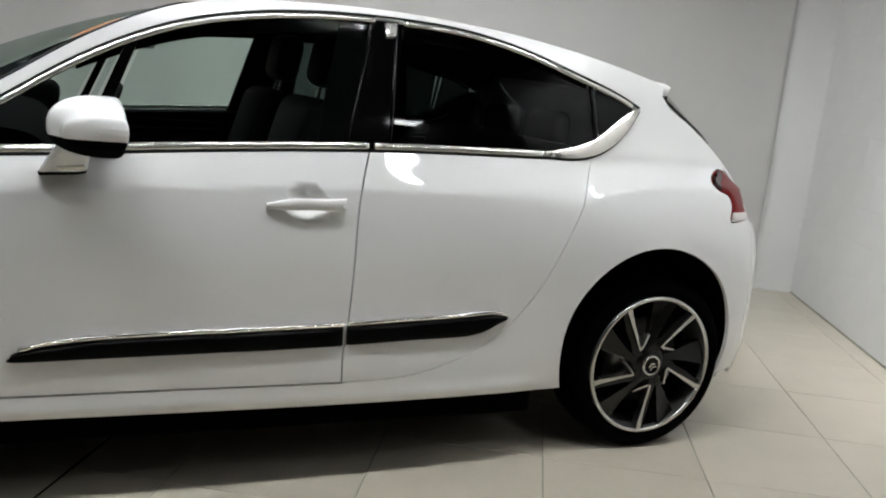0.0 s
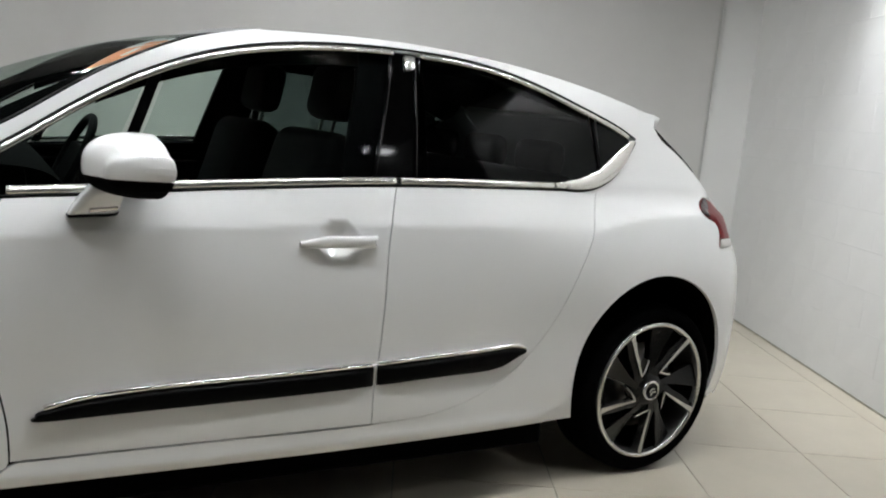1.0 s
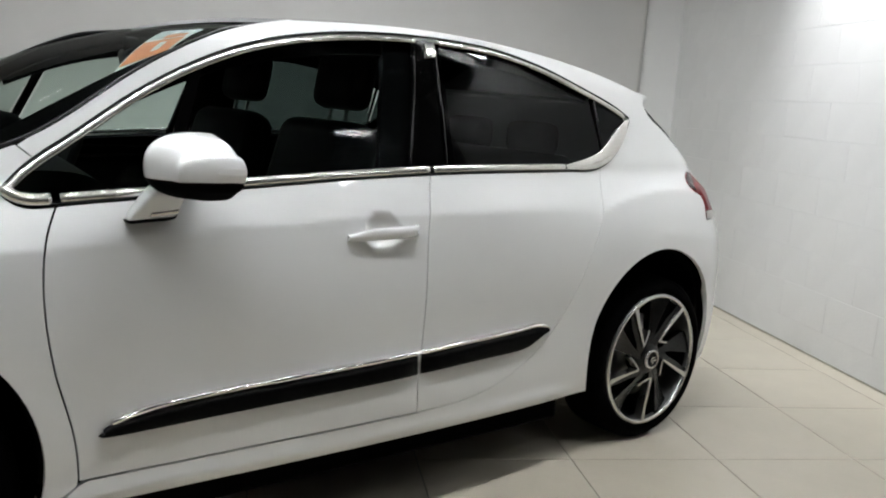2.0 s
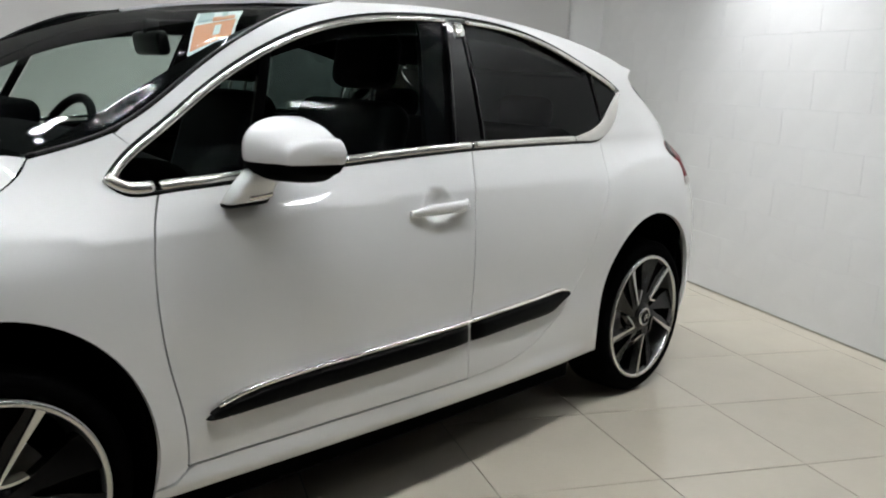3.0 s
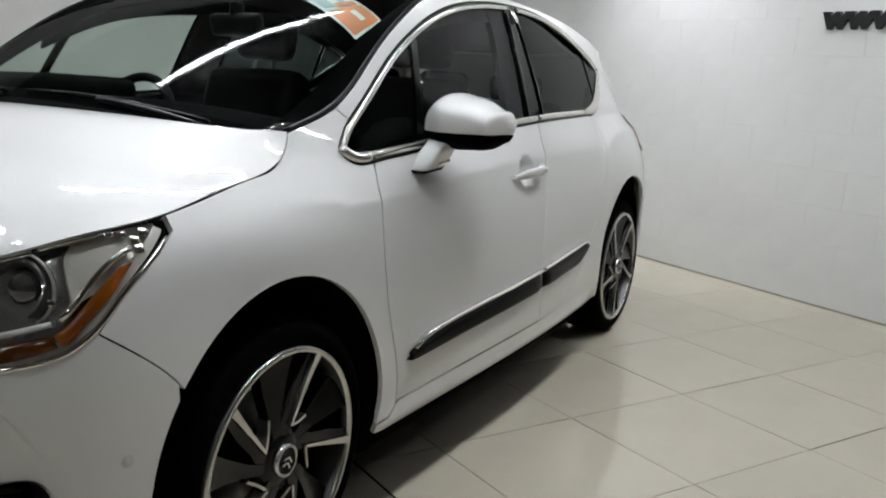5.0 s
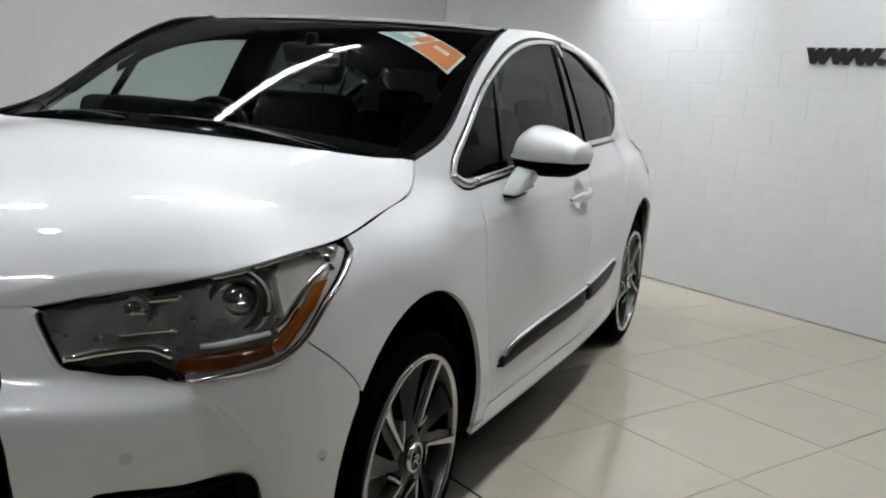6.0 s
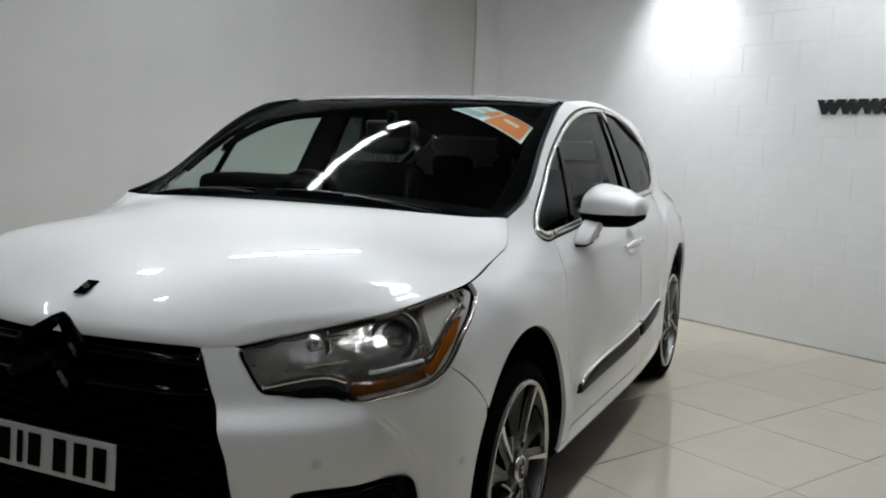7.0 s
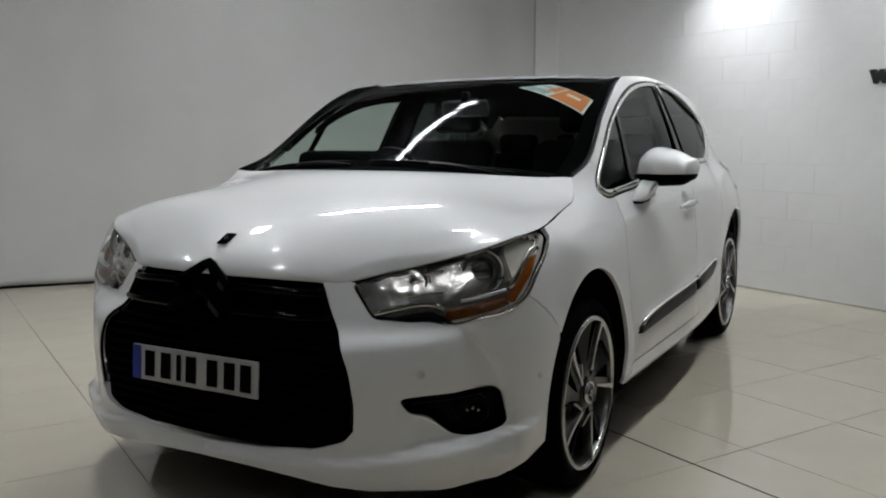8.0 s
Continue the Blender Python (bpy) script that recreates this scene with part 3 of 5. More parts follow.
for side in (1, -1):
    patch("front_door", front_door, PAINT, car, step=0.015 if side > 0 else 0.03, side=side)
    patch("rear_door", rear_door, PAINT, car, step=0.02 if side > 0 else 0.03, side=side)
    patch("front_wing", fender, PAINT, car, step=0.016 if side > 0 else 0.03, side=side)
    patch("side_frame", side_frame, PAINT, car, holes=[tail], step=0.013 if side > 0 else 0.03, side=side)
    patch("front_bumper", nose, PAINT, car, holes=[fog], step=0.012 if side > 0 else 0.02, side=side)
    # dark inner skin behind the shut lines and the cabin's lining
    inner = ring([(x, 0.30) for x in np.linspace(0.40, 2.12, 40)], [q for q in arch_r if q[1] > 0.32 and q[0] > 2.12][:], [(2.93, 0.30), (3.0, 0.5), (3.0, 0.84), (2.9, 1.0), (2.6, 1.02)],
                 [(x, 0.975) for x in np.linspace(2.4, 0.5, 30)], [(0.35, 0.95), (0.0, 0.90), (-0.28, 0.86), (-0.40, 0.75), (-0.33, 0.60)],
                 [q for q in arch_f if q[1] > 0.32 and q[0] > -0.32])
    patch("inner_skin", inner, LINER, car, off=-0.045, depth=0.02, step=0.05, side=side, smooth_body=True)
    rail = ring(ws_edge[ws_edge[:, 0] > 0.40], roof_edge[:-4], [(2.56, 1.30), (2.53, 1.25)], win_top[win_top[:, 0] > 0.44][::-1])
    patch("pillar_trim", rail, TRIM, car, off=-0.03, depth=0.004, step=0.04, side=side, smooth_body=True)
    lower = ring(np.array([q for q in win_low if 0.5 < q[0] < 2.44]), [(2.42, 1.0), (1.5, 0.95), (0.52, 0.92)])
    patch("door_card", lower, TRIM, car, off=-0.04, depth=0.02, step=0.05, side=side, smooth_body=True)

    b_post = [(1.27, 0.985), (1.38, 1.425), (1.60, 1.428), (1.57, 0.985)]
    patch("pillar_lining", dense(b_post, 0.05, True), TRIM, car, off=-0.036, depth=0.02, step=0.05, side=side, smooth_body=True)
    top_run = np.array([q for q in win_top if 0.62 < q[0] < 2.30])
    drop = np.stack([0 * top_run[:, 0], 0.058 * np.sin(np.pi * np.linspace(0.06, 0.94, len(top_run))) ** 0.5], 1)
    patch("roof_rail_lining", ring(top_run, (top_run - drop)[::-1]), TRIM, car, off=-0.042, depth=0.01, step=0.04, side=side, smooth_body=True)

    # windows, from the front quarter light to the rear one

    def pane(x0, x1, lean0, lean1, name, mat):
        lo = np.array([q for q in win_low if x0 + lean0 * (q[1] - 1.0) < q[0] < x1 + lean1 * (q[1] - 1.0)]) + (0, 0.012)
        hi = np.array([q for q in win_top if x0 + lean0 * (q[1] - 1.0) < q[0] < x1 + lean1 * (q[1] - 1.0)]) - (0, 0.010)
        ob = patch(name, ring(lo, hi[::-1]), mat, car, off=-0.007, depth=0.003, step=0.04, side=side, pane=True)
        return ob
    pane(0.33, 0.640, 0.0, 0.40, "quarter_light", CLEAR)
    pane(0.662, 1.345, 0.40, 0.30, "front_window", CLEAR)
    pane(1.505, 2.280, 0.14, 0.0, "rear_window", PRIVACY)
    pane(2.288, 2.47, 0.0, 0.0, "rear_quarter_light", PRIVACY)
    for a, b, la, lb, nm in ((0.636, 0.666, 0.40, 0.40, "window_bar"), (1.345, 1.505, 0.30, 0.14, "door_pillar"), (2.279, 2.289, 0.0, 0.0, "window_bar")):
        z0 = np.interp(a, win_low[:, 0], win_low[:, 1])
        z1 = np.interp(a + la * 0.35, win_top[:, 0], win_top[:, 1])
        zz = np.linspace(z0 + 0.006, z1 - 0.004, 16)
        patch(nm, ring(np.stack([a + la * (zz - 1.0), zz], 1), np.stack([b + lb * (zz - 1.0), zz], 1)[::-1]), GLOSSY, car, off=-0.004, depth=0.012, step=0.03, side=side, pane=True)
    for a, la in ((1.352, 0.30), (1.498, 0.14)):
        zz = np.linspace(1.05, 1.405, 12)
        p = flip(pane_surface(a + la * (zz - 1.0), zz, 0.0), side)
        n = flip(body_normal(a + la * (zz - 1.0), zz), side)
        sweep("pillar_edge", p, n, [(-0.004, -0.006), (-0.003, 0.003), (0.003, 0.003), (0.004, -0.006)], GLOSSY, car)
    # seals and chrome round the windows
    strip("window_seal", win_top + (0, 0.0055), 0.010, 0.003, BLACK, car, side, step=0.012)
    strip("window_seal", win_low - (0, 0.0045), 0.009, 0.003, BLACK, car, side, step=0.012)
    for a, b, nm in ((0.30, 1.487, "upper_chrome"), (1.565, 2.47, "upper_chrome")):
        c = np.array([q for q in win_top if a <= q[0] <= b]) - (0, 0.007)
        strip(nm, c, 0.018, 0.006, SATIN, car, side, step=0.012)
    for a, b in ((0.30, 0.398), (0.402, 1.437), (1.443, 2.06)):
        c = np.array([q for q in win_low if a <= q[0] <= b]) + (0, 0.0085)
        strip("lower_chrome", c, 0.022 if a > 0.4 else 0.028, 0.007 if a > 0.4 else 0.014, SATIN, car, side, step=0.012)
    sweep_c = np.array([q for q in win_low if q[0] >= 2.04])
    inner_edge = curve([(2.06, 1.064), (2.12, 1.074), (2.20, 1.090), (2.285, 1.122), (2.375, 1.178), (2.459, 1.226)], 0.015)
    c = shrink(ring(sweep_c, inner_edge[::-1]), 0.001)
    patch("chrome_kick", c, SATIN, car, off=-0.003, depth=0.01, step=0.012, side=side, dome=0.004, edge=0.012, pane=True)
    patch("pillar_clip", rounded([(1.515, 1.375), (1.548, 1.380), (1.560, 1.422), (1.520, 1.420)], 0.006), SATIN, car, off=0.0, depth=0.01, step=0.01, side=side, dome=0.003, edge=0.008)

    # door mouldings with a chrome line above
    strip("side_moulding_chrome", [(0.50, 0.462), (0.56, 0.478), (0.64, 0.489), (0.75, 0.497), (1.03, 0.508), (1.376, 0.521)], 0.012, 0.017, CHROME, car, side)
    strip("side_moulding_chrome", [(1.386, 0.522), (1.63, 0.533), (1.83, 0.543), (1.90, 0.543), (1.93, 0.534)], 0.012, 0.017, CHROME, car, side)
    bar("side_moulding", [(0.482, 0.441), (0.50, 0.428), (0.70, 0.431), (0.877, 0.436), (1.12, 0.443), (1.376, 0.451)],
        [(0.482, 0.447), (0.515, 0.461), (0.62, 0.479), (0.75, 0.491), (1.03, 0.502), (1.376, 0.516)], BLACK, car, side)
    bar("side_moulding", [(1.386, 0.452), (1.637, 0.460), (1.80, 0.464), (1.87, 0.487), (1.940, 0.524)],
        [(1.386, 0.516), (1.63, 0.528), (1.83, 0.538), (1.90, 0.538), (1.940, 0.528)], BLACK, car, side)
    # handles
    for hx, hz in ((1.245, 0.874),):
        c = curve([(hx - 0.118, hz - 0.008), (hx - 0.06, hz), (hx, hz + 0.003), (hx + 0.075, hz + 0.004), (hx + 0.116, hz + 0.006)], 0.006)
        p, n = flip(body(c[:, 0], c[:, 1]), side), flip(body_normal(c[:, 0], c[:, 1]), side)
        k = np.linspace(-1, 1, len(c))
        p = flip(flank(c[:, 0], c[:, 1], 0.004 + 0.022 * np.sqrt(np.clip(1 - np.abs(k) ** 3.0, 0, 1)) * np.where(k < 0, 1 - 0.5 * k * k, 1)), side)
        q = np.stack([c[:, 0], 0 * k, c[:, 1]], 1)
        hgt = 0.008 + 0.009 * np.clip((k + 1) * 1.6, 0, 1)
        vs, fs = [], []
        sec = [(math.cos(t), math.sin(t)) for t in np.linspace(0, 2 * math.pi, 13)[:-1]]
        for i in range(len(c)):
            for a, b in sec:
                vs.append(p[i] + np.array((0, 0, 1)) * a * hgt[i] + n[len(c) // 2] * b * 0.010)
        for i in range(len(c) - 1):
            for j in range(12):
                fs.append((i * 12 + j, i * 12 + (j + 1) % 12, (i + 1) * 12 + (j + 1) % 12, (i + 1) * 12 + j))
        fs += [tuple(range(12)), tuple(range((len(c) - 1) * 12, len(c) * 12))]
        h = mesh_object("door_handle", vs, fs, PAINT, car)
        if side > 0:
            patch("lock_cover", rounded([(hx + 0.098, hz - 0.004), (hx + 0.112, hz - 0.003), (hx + 0.112, hz + 0.012), (hx + 0.098, hz + 0.012)], 0.004), PAINT, h, off=0.034, depth=0.006, step=0.006, side=side, smooth_body=True)
    # tail lamp
    patch("tail_lamp", shrink(tail, 0.004), RED, car, off=-0.002, depth=0.03, step=0.015, side=side, dome=0.008, edge=0.015)
    lamp_low = rounded([(2.862, 0.858), (2.995, 0.866), (2.996, 0.892), (2.885, 0.892)], 0.006)
    patch("reverse_lamp", lamp_low, REFLECTOR, car, off=0.004, depth=0.01, step=0.012, side=side, dome=0.006, edge=0.01)
    patch("tail_lamp_corner", rounded([(2.806, 0.984), (2.838, 1.014), (2.90, 1.034), (2.93, 1.033), (2.86, 0.985), (2.85, 0.966)], 0.008), DARKRED, car, off=0.003, depth=0.008, step=0.012, side=side, dome=0.005, edge=0.012)

# bonnet, windscreen, roof
E3 = lambda pts: body([q[0] for q in pts], [q[1] for q in pts])
hood_edge = [(-1.112, 0.769), (-1.015, 0.773), (-0.83, 0.809), (-0.655, 0.852), (-0.478, 0.887), (-0.312, 0.9055), (-0.135, 0.9335), (0.055, 0.9635), (0.136, 1.0145), (0.152, 1.034)]
hood_mid = [(-0.846, 0, 0.782), (-0.822, 0, 0.820), (-0.735, 0, 0.880), (-0.60, 0, 0.935), (-0.45, 0, 0.977), (-0.30, 0, 1.007), (-0.15, 0, 1.031), (-0.03, 0, 1.045), (0.01, 0, 1.049), (0.03, 0, 1.050)]


def bonnet_shape(g):
    """A fair crown from the nose out to the foot of the pillar."""
    x, y = g[..., 0], np.abs(g[..., 1])
    w = smooth_step(from_edge(g) / 0.14) * smooth_step((x + 0.80) / 0.14)
    z = fair(g, ((0, 0), (1, 0), (2, 0), (3, 0), (4, 0), (0, 2), (1, 2), (2, 2), (3, 2), (0, 4), (1, 4), (2, 4), (0, 6)), x > -0.75)
    return g[..., 2] + (z - g[..., 2]) * w


def screen_shape(g):
    x, y2 = g[..., 0], g[..., 1] ** 2
    z = fair(g, ((0, 0), (1, 0), (2, 0), (3, 0), (0, 2), (1, 2), (0, 4)), x > -9)
    z = z + 0.03881 * x - 0.0381 * x**2 - 0.01538 * x**3 + (0.10238 * x - 0.02561 - 0.06177 * x**2) * y2
    return g[..., 2] + (z - g[..., 2]) * smooth_step(from_edge(g) / 0.13)


hood, hood_grid = loft("bonnet", E3(hood_edge), hood_mid, PAINT, car, power=2.4, n=100, m=130, thick=0.005, shape=bonnet_shape)
screen_mid = [(0.045, 0, 1.052), (0.14, 0, 1.105), (0.33, 0, 1.203), (0.53, 0, 1.290), (0.70, 0, 1.354), (0.84, 0, 1.400), (0.95, 0, 1.432), (1.06, 0, 1.456)]
screen, screen_grid = loft("windscreen", E3(WS_EDGE) * (1, 0.985, 1), screen_mid, SCREEN, car, power=1.9, n=60, m=80, shape=screen_shape)
roof_mid = [(1.06, 0, 1.456), (1.3, 0, 1.478), (1.6, 0, 1.486), (2.0, 0, 1.465), (2.38, 0, 1.414), (2.62, 0, 1.372), (2.86, 0, 1.318)]
roof, roof_grid = loft("roof", E3(ROOF_EDGE), roof_mid, PAINT, car, power=2.6, n=30, m=60, thick=0.012)
loft("headlining", E3(ROOF_EDGE) * (1, 0.95, 1), roof_mid, TRIM, car, power=2.6, n=12, m=20, off=-0.03)

# tail: spoiler lip, hatch, rear bumper
edge = roof_grid[-1]
sweep("roof_spoiler", edge * (1, 0.95, 1) + (-0.002, 0, -0.006), np.tile((0.2, 0, 1.0), (len(edge), 1)), [(-0.048, -0.034), (-0.061, -0.022), (-0.064, -0.006), (-0.056, 0.008), (-0.030, 0.019), (0.02, 0.019), (0.045, 0.012), (0.04, -0.022), (0.0, -0.030)], PAINT, car)
hatch_left = body([2.60, 2.702, 2.804, 2.90, 2.96, 3.02, 3.02], [1.290, 1.208, 1.154, 1.098, 1.064, 0.95, 0.83], -0.006)
hatch_mid = [(2.84, 0, 1.312), (2.96, 0, 1.25), (3.06, 0, 1.13), (3.12, 0, 1.05), (3.17, 0, 0.97), (3.20, 0, 0.90), (3.21, 0, 0.83)]
loft("tailgate", hatch_left, hatch_mid, PAINT, car, power=2.0, n=16, m=24)
glass_left = body([2.63, 2.70, 2.80, 2.88], [1.262, 1.220, 1.166, 1.116], -0.01) * (1, 0.985, 1) + (0.012, 0, 0.012)
loft("rear_screen", glass_left, [(2.90, 0, 1.325), (2.98, 0, 1.255), (3.05, 0, 1.17), (3.10, 0, 1.10)], GLOSSY, car, power=2.0, n=14, m=16)
for side in (1, -1):
    patch("rear_bumper", ring([(3.02, 0.85)], [(s, 0.83) for s in np.linspace(3.1, TAIL - 0.002, 20)], [(TAIL - 0.002, z) for z in np.linspace(0.8, 0.26, 12)],
                              [(s, 0.255) for s in np.linspace(TAIL - 0.05, 3.02, 20)], [(3.022, z) for z in np.linspace(0.3, 0.8, 12)]), PAINT, car, step=0.04, side=side)

# front end: grille with mesh, bars and chevrons
grille = tagged(new("grille"), "black mesh grille with two gloss bars and chevrons")
grille.parent = car
gs, gz = np.meshgrid(np.linspace(NOSE, -0.93, 22), np.linspace(0.285, 0.80, 24))
back = body(gs.ravel(), gz.ravel(), -0.035)
full = np.concatenate([back.reshape(24, 22, 3)[:, ::-1], (back.reshape(24, 22, 3) * (1, -1, 1))[:, 1:]], 1)
w = full.shape[1]
mesh_object("grille_back", full.reshape(-1, 3), [(i * w + j, i * w + j + 1, (i + 1) * w + j + 1, (i + 1) * w + j) for i in range(23) for j in range(w - 1)], LINER, grille)
for z in np.arange(0.32, 0.68, 0.030):
    lim = np.interp(z, GRILLE_Z, GRILLE_S) - 0.004
    for side in (1, -1):
        s = np.linspace(NOSE, lim, 16)
        sweep("mesh_bar", flip(body(s, np.full(16, z), -0.02), side), flip(body_normal(s, np.full(16, z)), side), [(-0.004, -0.008), (-0.003, 0.004), (0.003, 0.004), (0.004, -0.008)], LINER, grille)
for za, zb, h in ((0.748, 0.735, 0.026), (0.680, 0.670, 0.024)):
    for side in (1, -1):
        lim = np.interp(zb, GRILLE_Z, GRILLE_S) - 0.006
        q = np.linspace(0, 1, 20)
        sb, zz = NOSE + 0.09 + (lim - NOSE - 0.09) * q, za + (zb - za) * q ** 1.3
        sweep("grille_bar", flip(body(sb, zz, 0.004), side), flip(body_normal(sb, zz), side),
              [(-h / 2, -0.022), (-h / 2, -0.004), (-h / 4, 0.008), (h / 4, 0.010), (h / 2, 0.0), (h / 2, -0.022)], GLOSSY, grille)
for za, xa, zf, xf in ((0.805, -0.832, 0.752, -0.870), (0.727, -0.862, 0.682, -0.895)):
    c = np.array([(xf, 0.100, zf - 0.006), (xf + 0.002, 0.088, zf), (xa - 0.005, 0.016, za - 0.007), (xa, 0.0, za), (xa - 0.005, -0.016, za - 0.007), (xf + 0.002, -0.088, zf), (xf, -0.100, zf - 0.006)])
    sweep("chevron", c, np.tile((-1.0, 0, 0.40), (7, 1)), [(-0.019, -0.03), (-0.017, 0.004), (0.0, 0.013), (0.017, 0.004), (0.019, -0.03)], GLOSSY, grille, "gloss black chevron", smooth=False)
box_part("chevron_backing", (-0.822, 0, 0.755), (0.02, 0.17, 0.09), LINER, grille, 0.004)
for side in (1, -1):
    q = np.linspace(0.672, 0.752, 8)
    lim = np.interp(q, GRILLE_Z, GRILLE_S) - 0.010
    sweep("bar_end", flip(body(lim, q, 0.002), side), flip(body_normal(lim, q), side), [(-0.012, -0.02), (-0.011, 0.002), (0, 0.009), (0.011, 0.002), (0.012, -0.02)], GLOSSY, grille)
for side in (1, -1):
    strip("grille_edge", [(-1.102, 0.745), (-1.072, 0.670), (-1.026, 0.580), (-1.002, 0.470), (-1.004, 0.380)], 0.010, 0.004, GLOSSY, grille, side, off=-0.006)

# number plate, its writing as plain bars
plate = tagged(new("number_plate"), "white number plate with a blue end band")
plate.parent = car
box_part("plate_board", (-0.896, 0.016, 0.497), (0.006, 0.488, 0.106), PLATE, plate, 0.0025, rot=(0, 4, 0))
box_part("plate_band", (-0.9015, 0.2425, 0.4973), (0.003, 0.033, 0.102), BLUE, plate, 0.001, rot=(0, 4, 0))
for y in (0.188, 0.123, 0.070, 0.022, -0.060, -0.125, -0.185):
    box_part("plate_bar", (-0.9018, y, 0.4975), (0.0022, 0.040 if y != 0.070 else 0.018, 0.078), LINER, plate, 0.0008, rot=(0, 4, 0))
box_part("plate_mount", (-0.876, 0.010, 0.497), (0.03, 0.40, 0.09), BLACK, plate, 0.004)
# bonnet emblem as a plain shape
nz = 0.871
bm = bmesh.new()
add_box(bm, 0, 0, 0, 0.056, 0.037, 0.005, 0.002)
bmesh.ops.transform(bm, matrix=Matrix.Translation((-0.757, 0, nz)) @ Euler((0, radians(-27), 0)).to_matrix().to_4x4(), verts=bm.verts)
emblem = part("bonnet_emblem", bm, GLOSSY, car, "small black emblem with a chrome shape")
bm = bmesh.new()
for q in (-0.006, 0.006):
    add_box(bm, q * 0.8, q, 0.004, 0.011, 0.014, 0.004, 0.001, Matrix.Rotation(radians(35), 4, "Z"))
bmesh.ops.transform(bm, matrix=Matrix.Translation((-0.757, 0, nz)) @ Euler((0, radians(-27), 0)).to_matrix().to_4x4(), verts=bm.verts)
part("emblem_shape", bm, CHROME, emblem)

for side in (1, -1):
    lamp = new("headlight")
    lamp.parent = car
    lamp["label"] = "swept-back headlight with a clear lens and amber corner"
    patch("lamp_bowl", shrink(light, 0.003), BEZEL, lamp, off=-0.044, depth=-0.014, step=0.03, side=side, smooth_body=True)
    patch("lamp_lens", shrink(light, 0.003), LENS, lamp, off=0.001, depth=0.004, step=0.02, side=side, smooth_body=True)
    # dark inner frame at the top and the nose end
    patch("lamp_frame", rounded([(-1.005, 0.760), (-0.83, 0.800), (-0.655, 0.843), (-0.53, 0.868), (-0.53, 0.861), (-0.66, 0.833), (-0.80, 0.791), (-0.905, 0.768), (-0.975, 0.752), (-0.990, 0.745)], 0.006), BARREL, lamp,
          off=-0.022, depth=0.03, step=0.014, side=side, dome=0.006, edge=0.01)
    for nm, outline, mat in (("amber_corner", [(-0.395, 0.834), (-0.418, 0.815), (-0.506, 0.737), (-0.530, 0.713), (-0.545, 0.709), (-0.560, 0.727), (-0.529, 0.746), (-0.474, 0.795), (-0.422, 0.831)], AMBER),
                             ("amber_reflector", [(-0.549, 0.708), (-0.612, 0.691), (-0.720, 0.663), (-0.742, 0.672), (-0.735, 0.692), (-0.565, 0.727)], DIMAMBER)):
        patch(nm, rounded(outline, 0.006), mat, lamp, off=-0.012, depth=0.02, step=0.010, side=side, dome=0.005, edge=0.009)
    a, b = (int(np.argmin(np.hypot(*(light - q).T))) for q in ((-0.308, 0.872), (-0.722, 0.651)))
    patch("lamp_rim", ring(shrink(light, 0.003)[min(a, b):max(a, b) + 1], shrink(light, 0.019)[min(a, b):max(a, b) + 1][::-1]), SILVER, lamp, off=-0.016, depth=0.02, step=0.012, side=side, label="silver inner rim")
    strip("running_light", [(-0.561, 0.746), (-0.624, 0.733), (-0.690, 0.717)], 0.009, 0.012, PAPER, lamp, side, off=-0.014, label="white running light strip")
    strip("lamp_chrome", [(-0.395, 0.855), (-0.440, 0.836), (-0.490, 0.802), (-0.525, 0.768), (-0.546, 0.750)], 0.012, 0.012, CHROME, lamp, side, off=-0.014)
    strip("lamp_chrome", [(-0.320, 0.868), (-0.362, 0.838), (-0.438, 0.782), (-0.494, 0.729), (-0.546, 0.698), (-0.61, 0.682), (-0.68, 0.664), (-0.722, 0.654), (-0.750, 0.659)], 0.009, 0.006, CHROME, lamp, side, off=-0.002)
    # outer lamp in a broad silver bowl, inner lamp in a dark one
    for s, z, r, q, wide, mat in ((-0.618, 0.790, 0.045, -0.066, 1.45, SILVER), (-0.820, 0.760, 0.036, -0.050, 1.45, BARREL)):
        c = flip(body(s, z, q), side)
        ax = Vector((-1.0, 0.36 * (-side), 0.10)).normalized()
        rot = ax.to_track_quat("Y", "Z").to_matrix().to_4x4()
        v, f = lathe([(r * wide, 0.022), (r * wide * 0.94, 0.026), (r * 1.30, 0.010), (r * 1.10, 0.002), (r * 0.95, 0.0)], 40)
        mesh_object("lamp_bowl_ring", [Matrix.Translation(c) @ rot @ Vector(q) for q in v], f, mat, lamp)
        v, f = lathe([(r * 1.24, 0.004), (r * 1.20, 0.026), (r * 1.08, 0.030), (r * 0.92, 0.022), (r * 0.80, 0.004)], 40)
        mesh_object("lamp_ring", [Matrix.Translation(c) @ rot @ Vector(q) for q in v], f, BARREL, lamp)
        v, f = lathe([(r * 0.84, 0.002), (r * 0.74, 0.018), (r * 0.48, 0.030), (0.001, 0.034)], 36)
        mesh_object("projector_lens", [Matrix.Translation(c) @ rot @ Vector(q) for q in v], f, PROJECTOR, lamp)
    patch("lamp_wing", rounded([(-0.320, 0.890), (-0.325, 0.872), (-0.390, 0.838), (-0.470, 0.790), (-0.520, 0.770), (-0.530, 0.845), (-0.50, 0.872), (-0.38, 0.886)], 0.006), SILVER, lamp, off=-0.022, depth=0.02, step=0.012, side=side, dome=-0.008, edge=0.03)
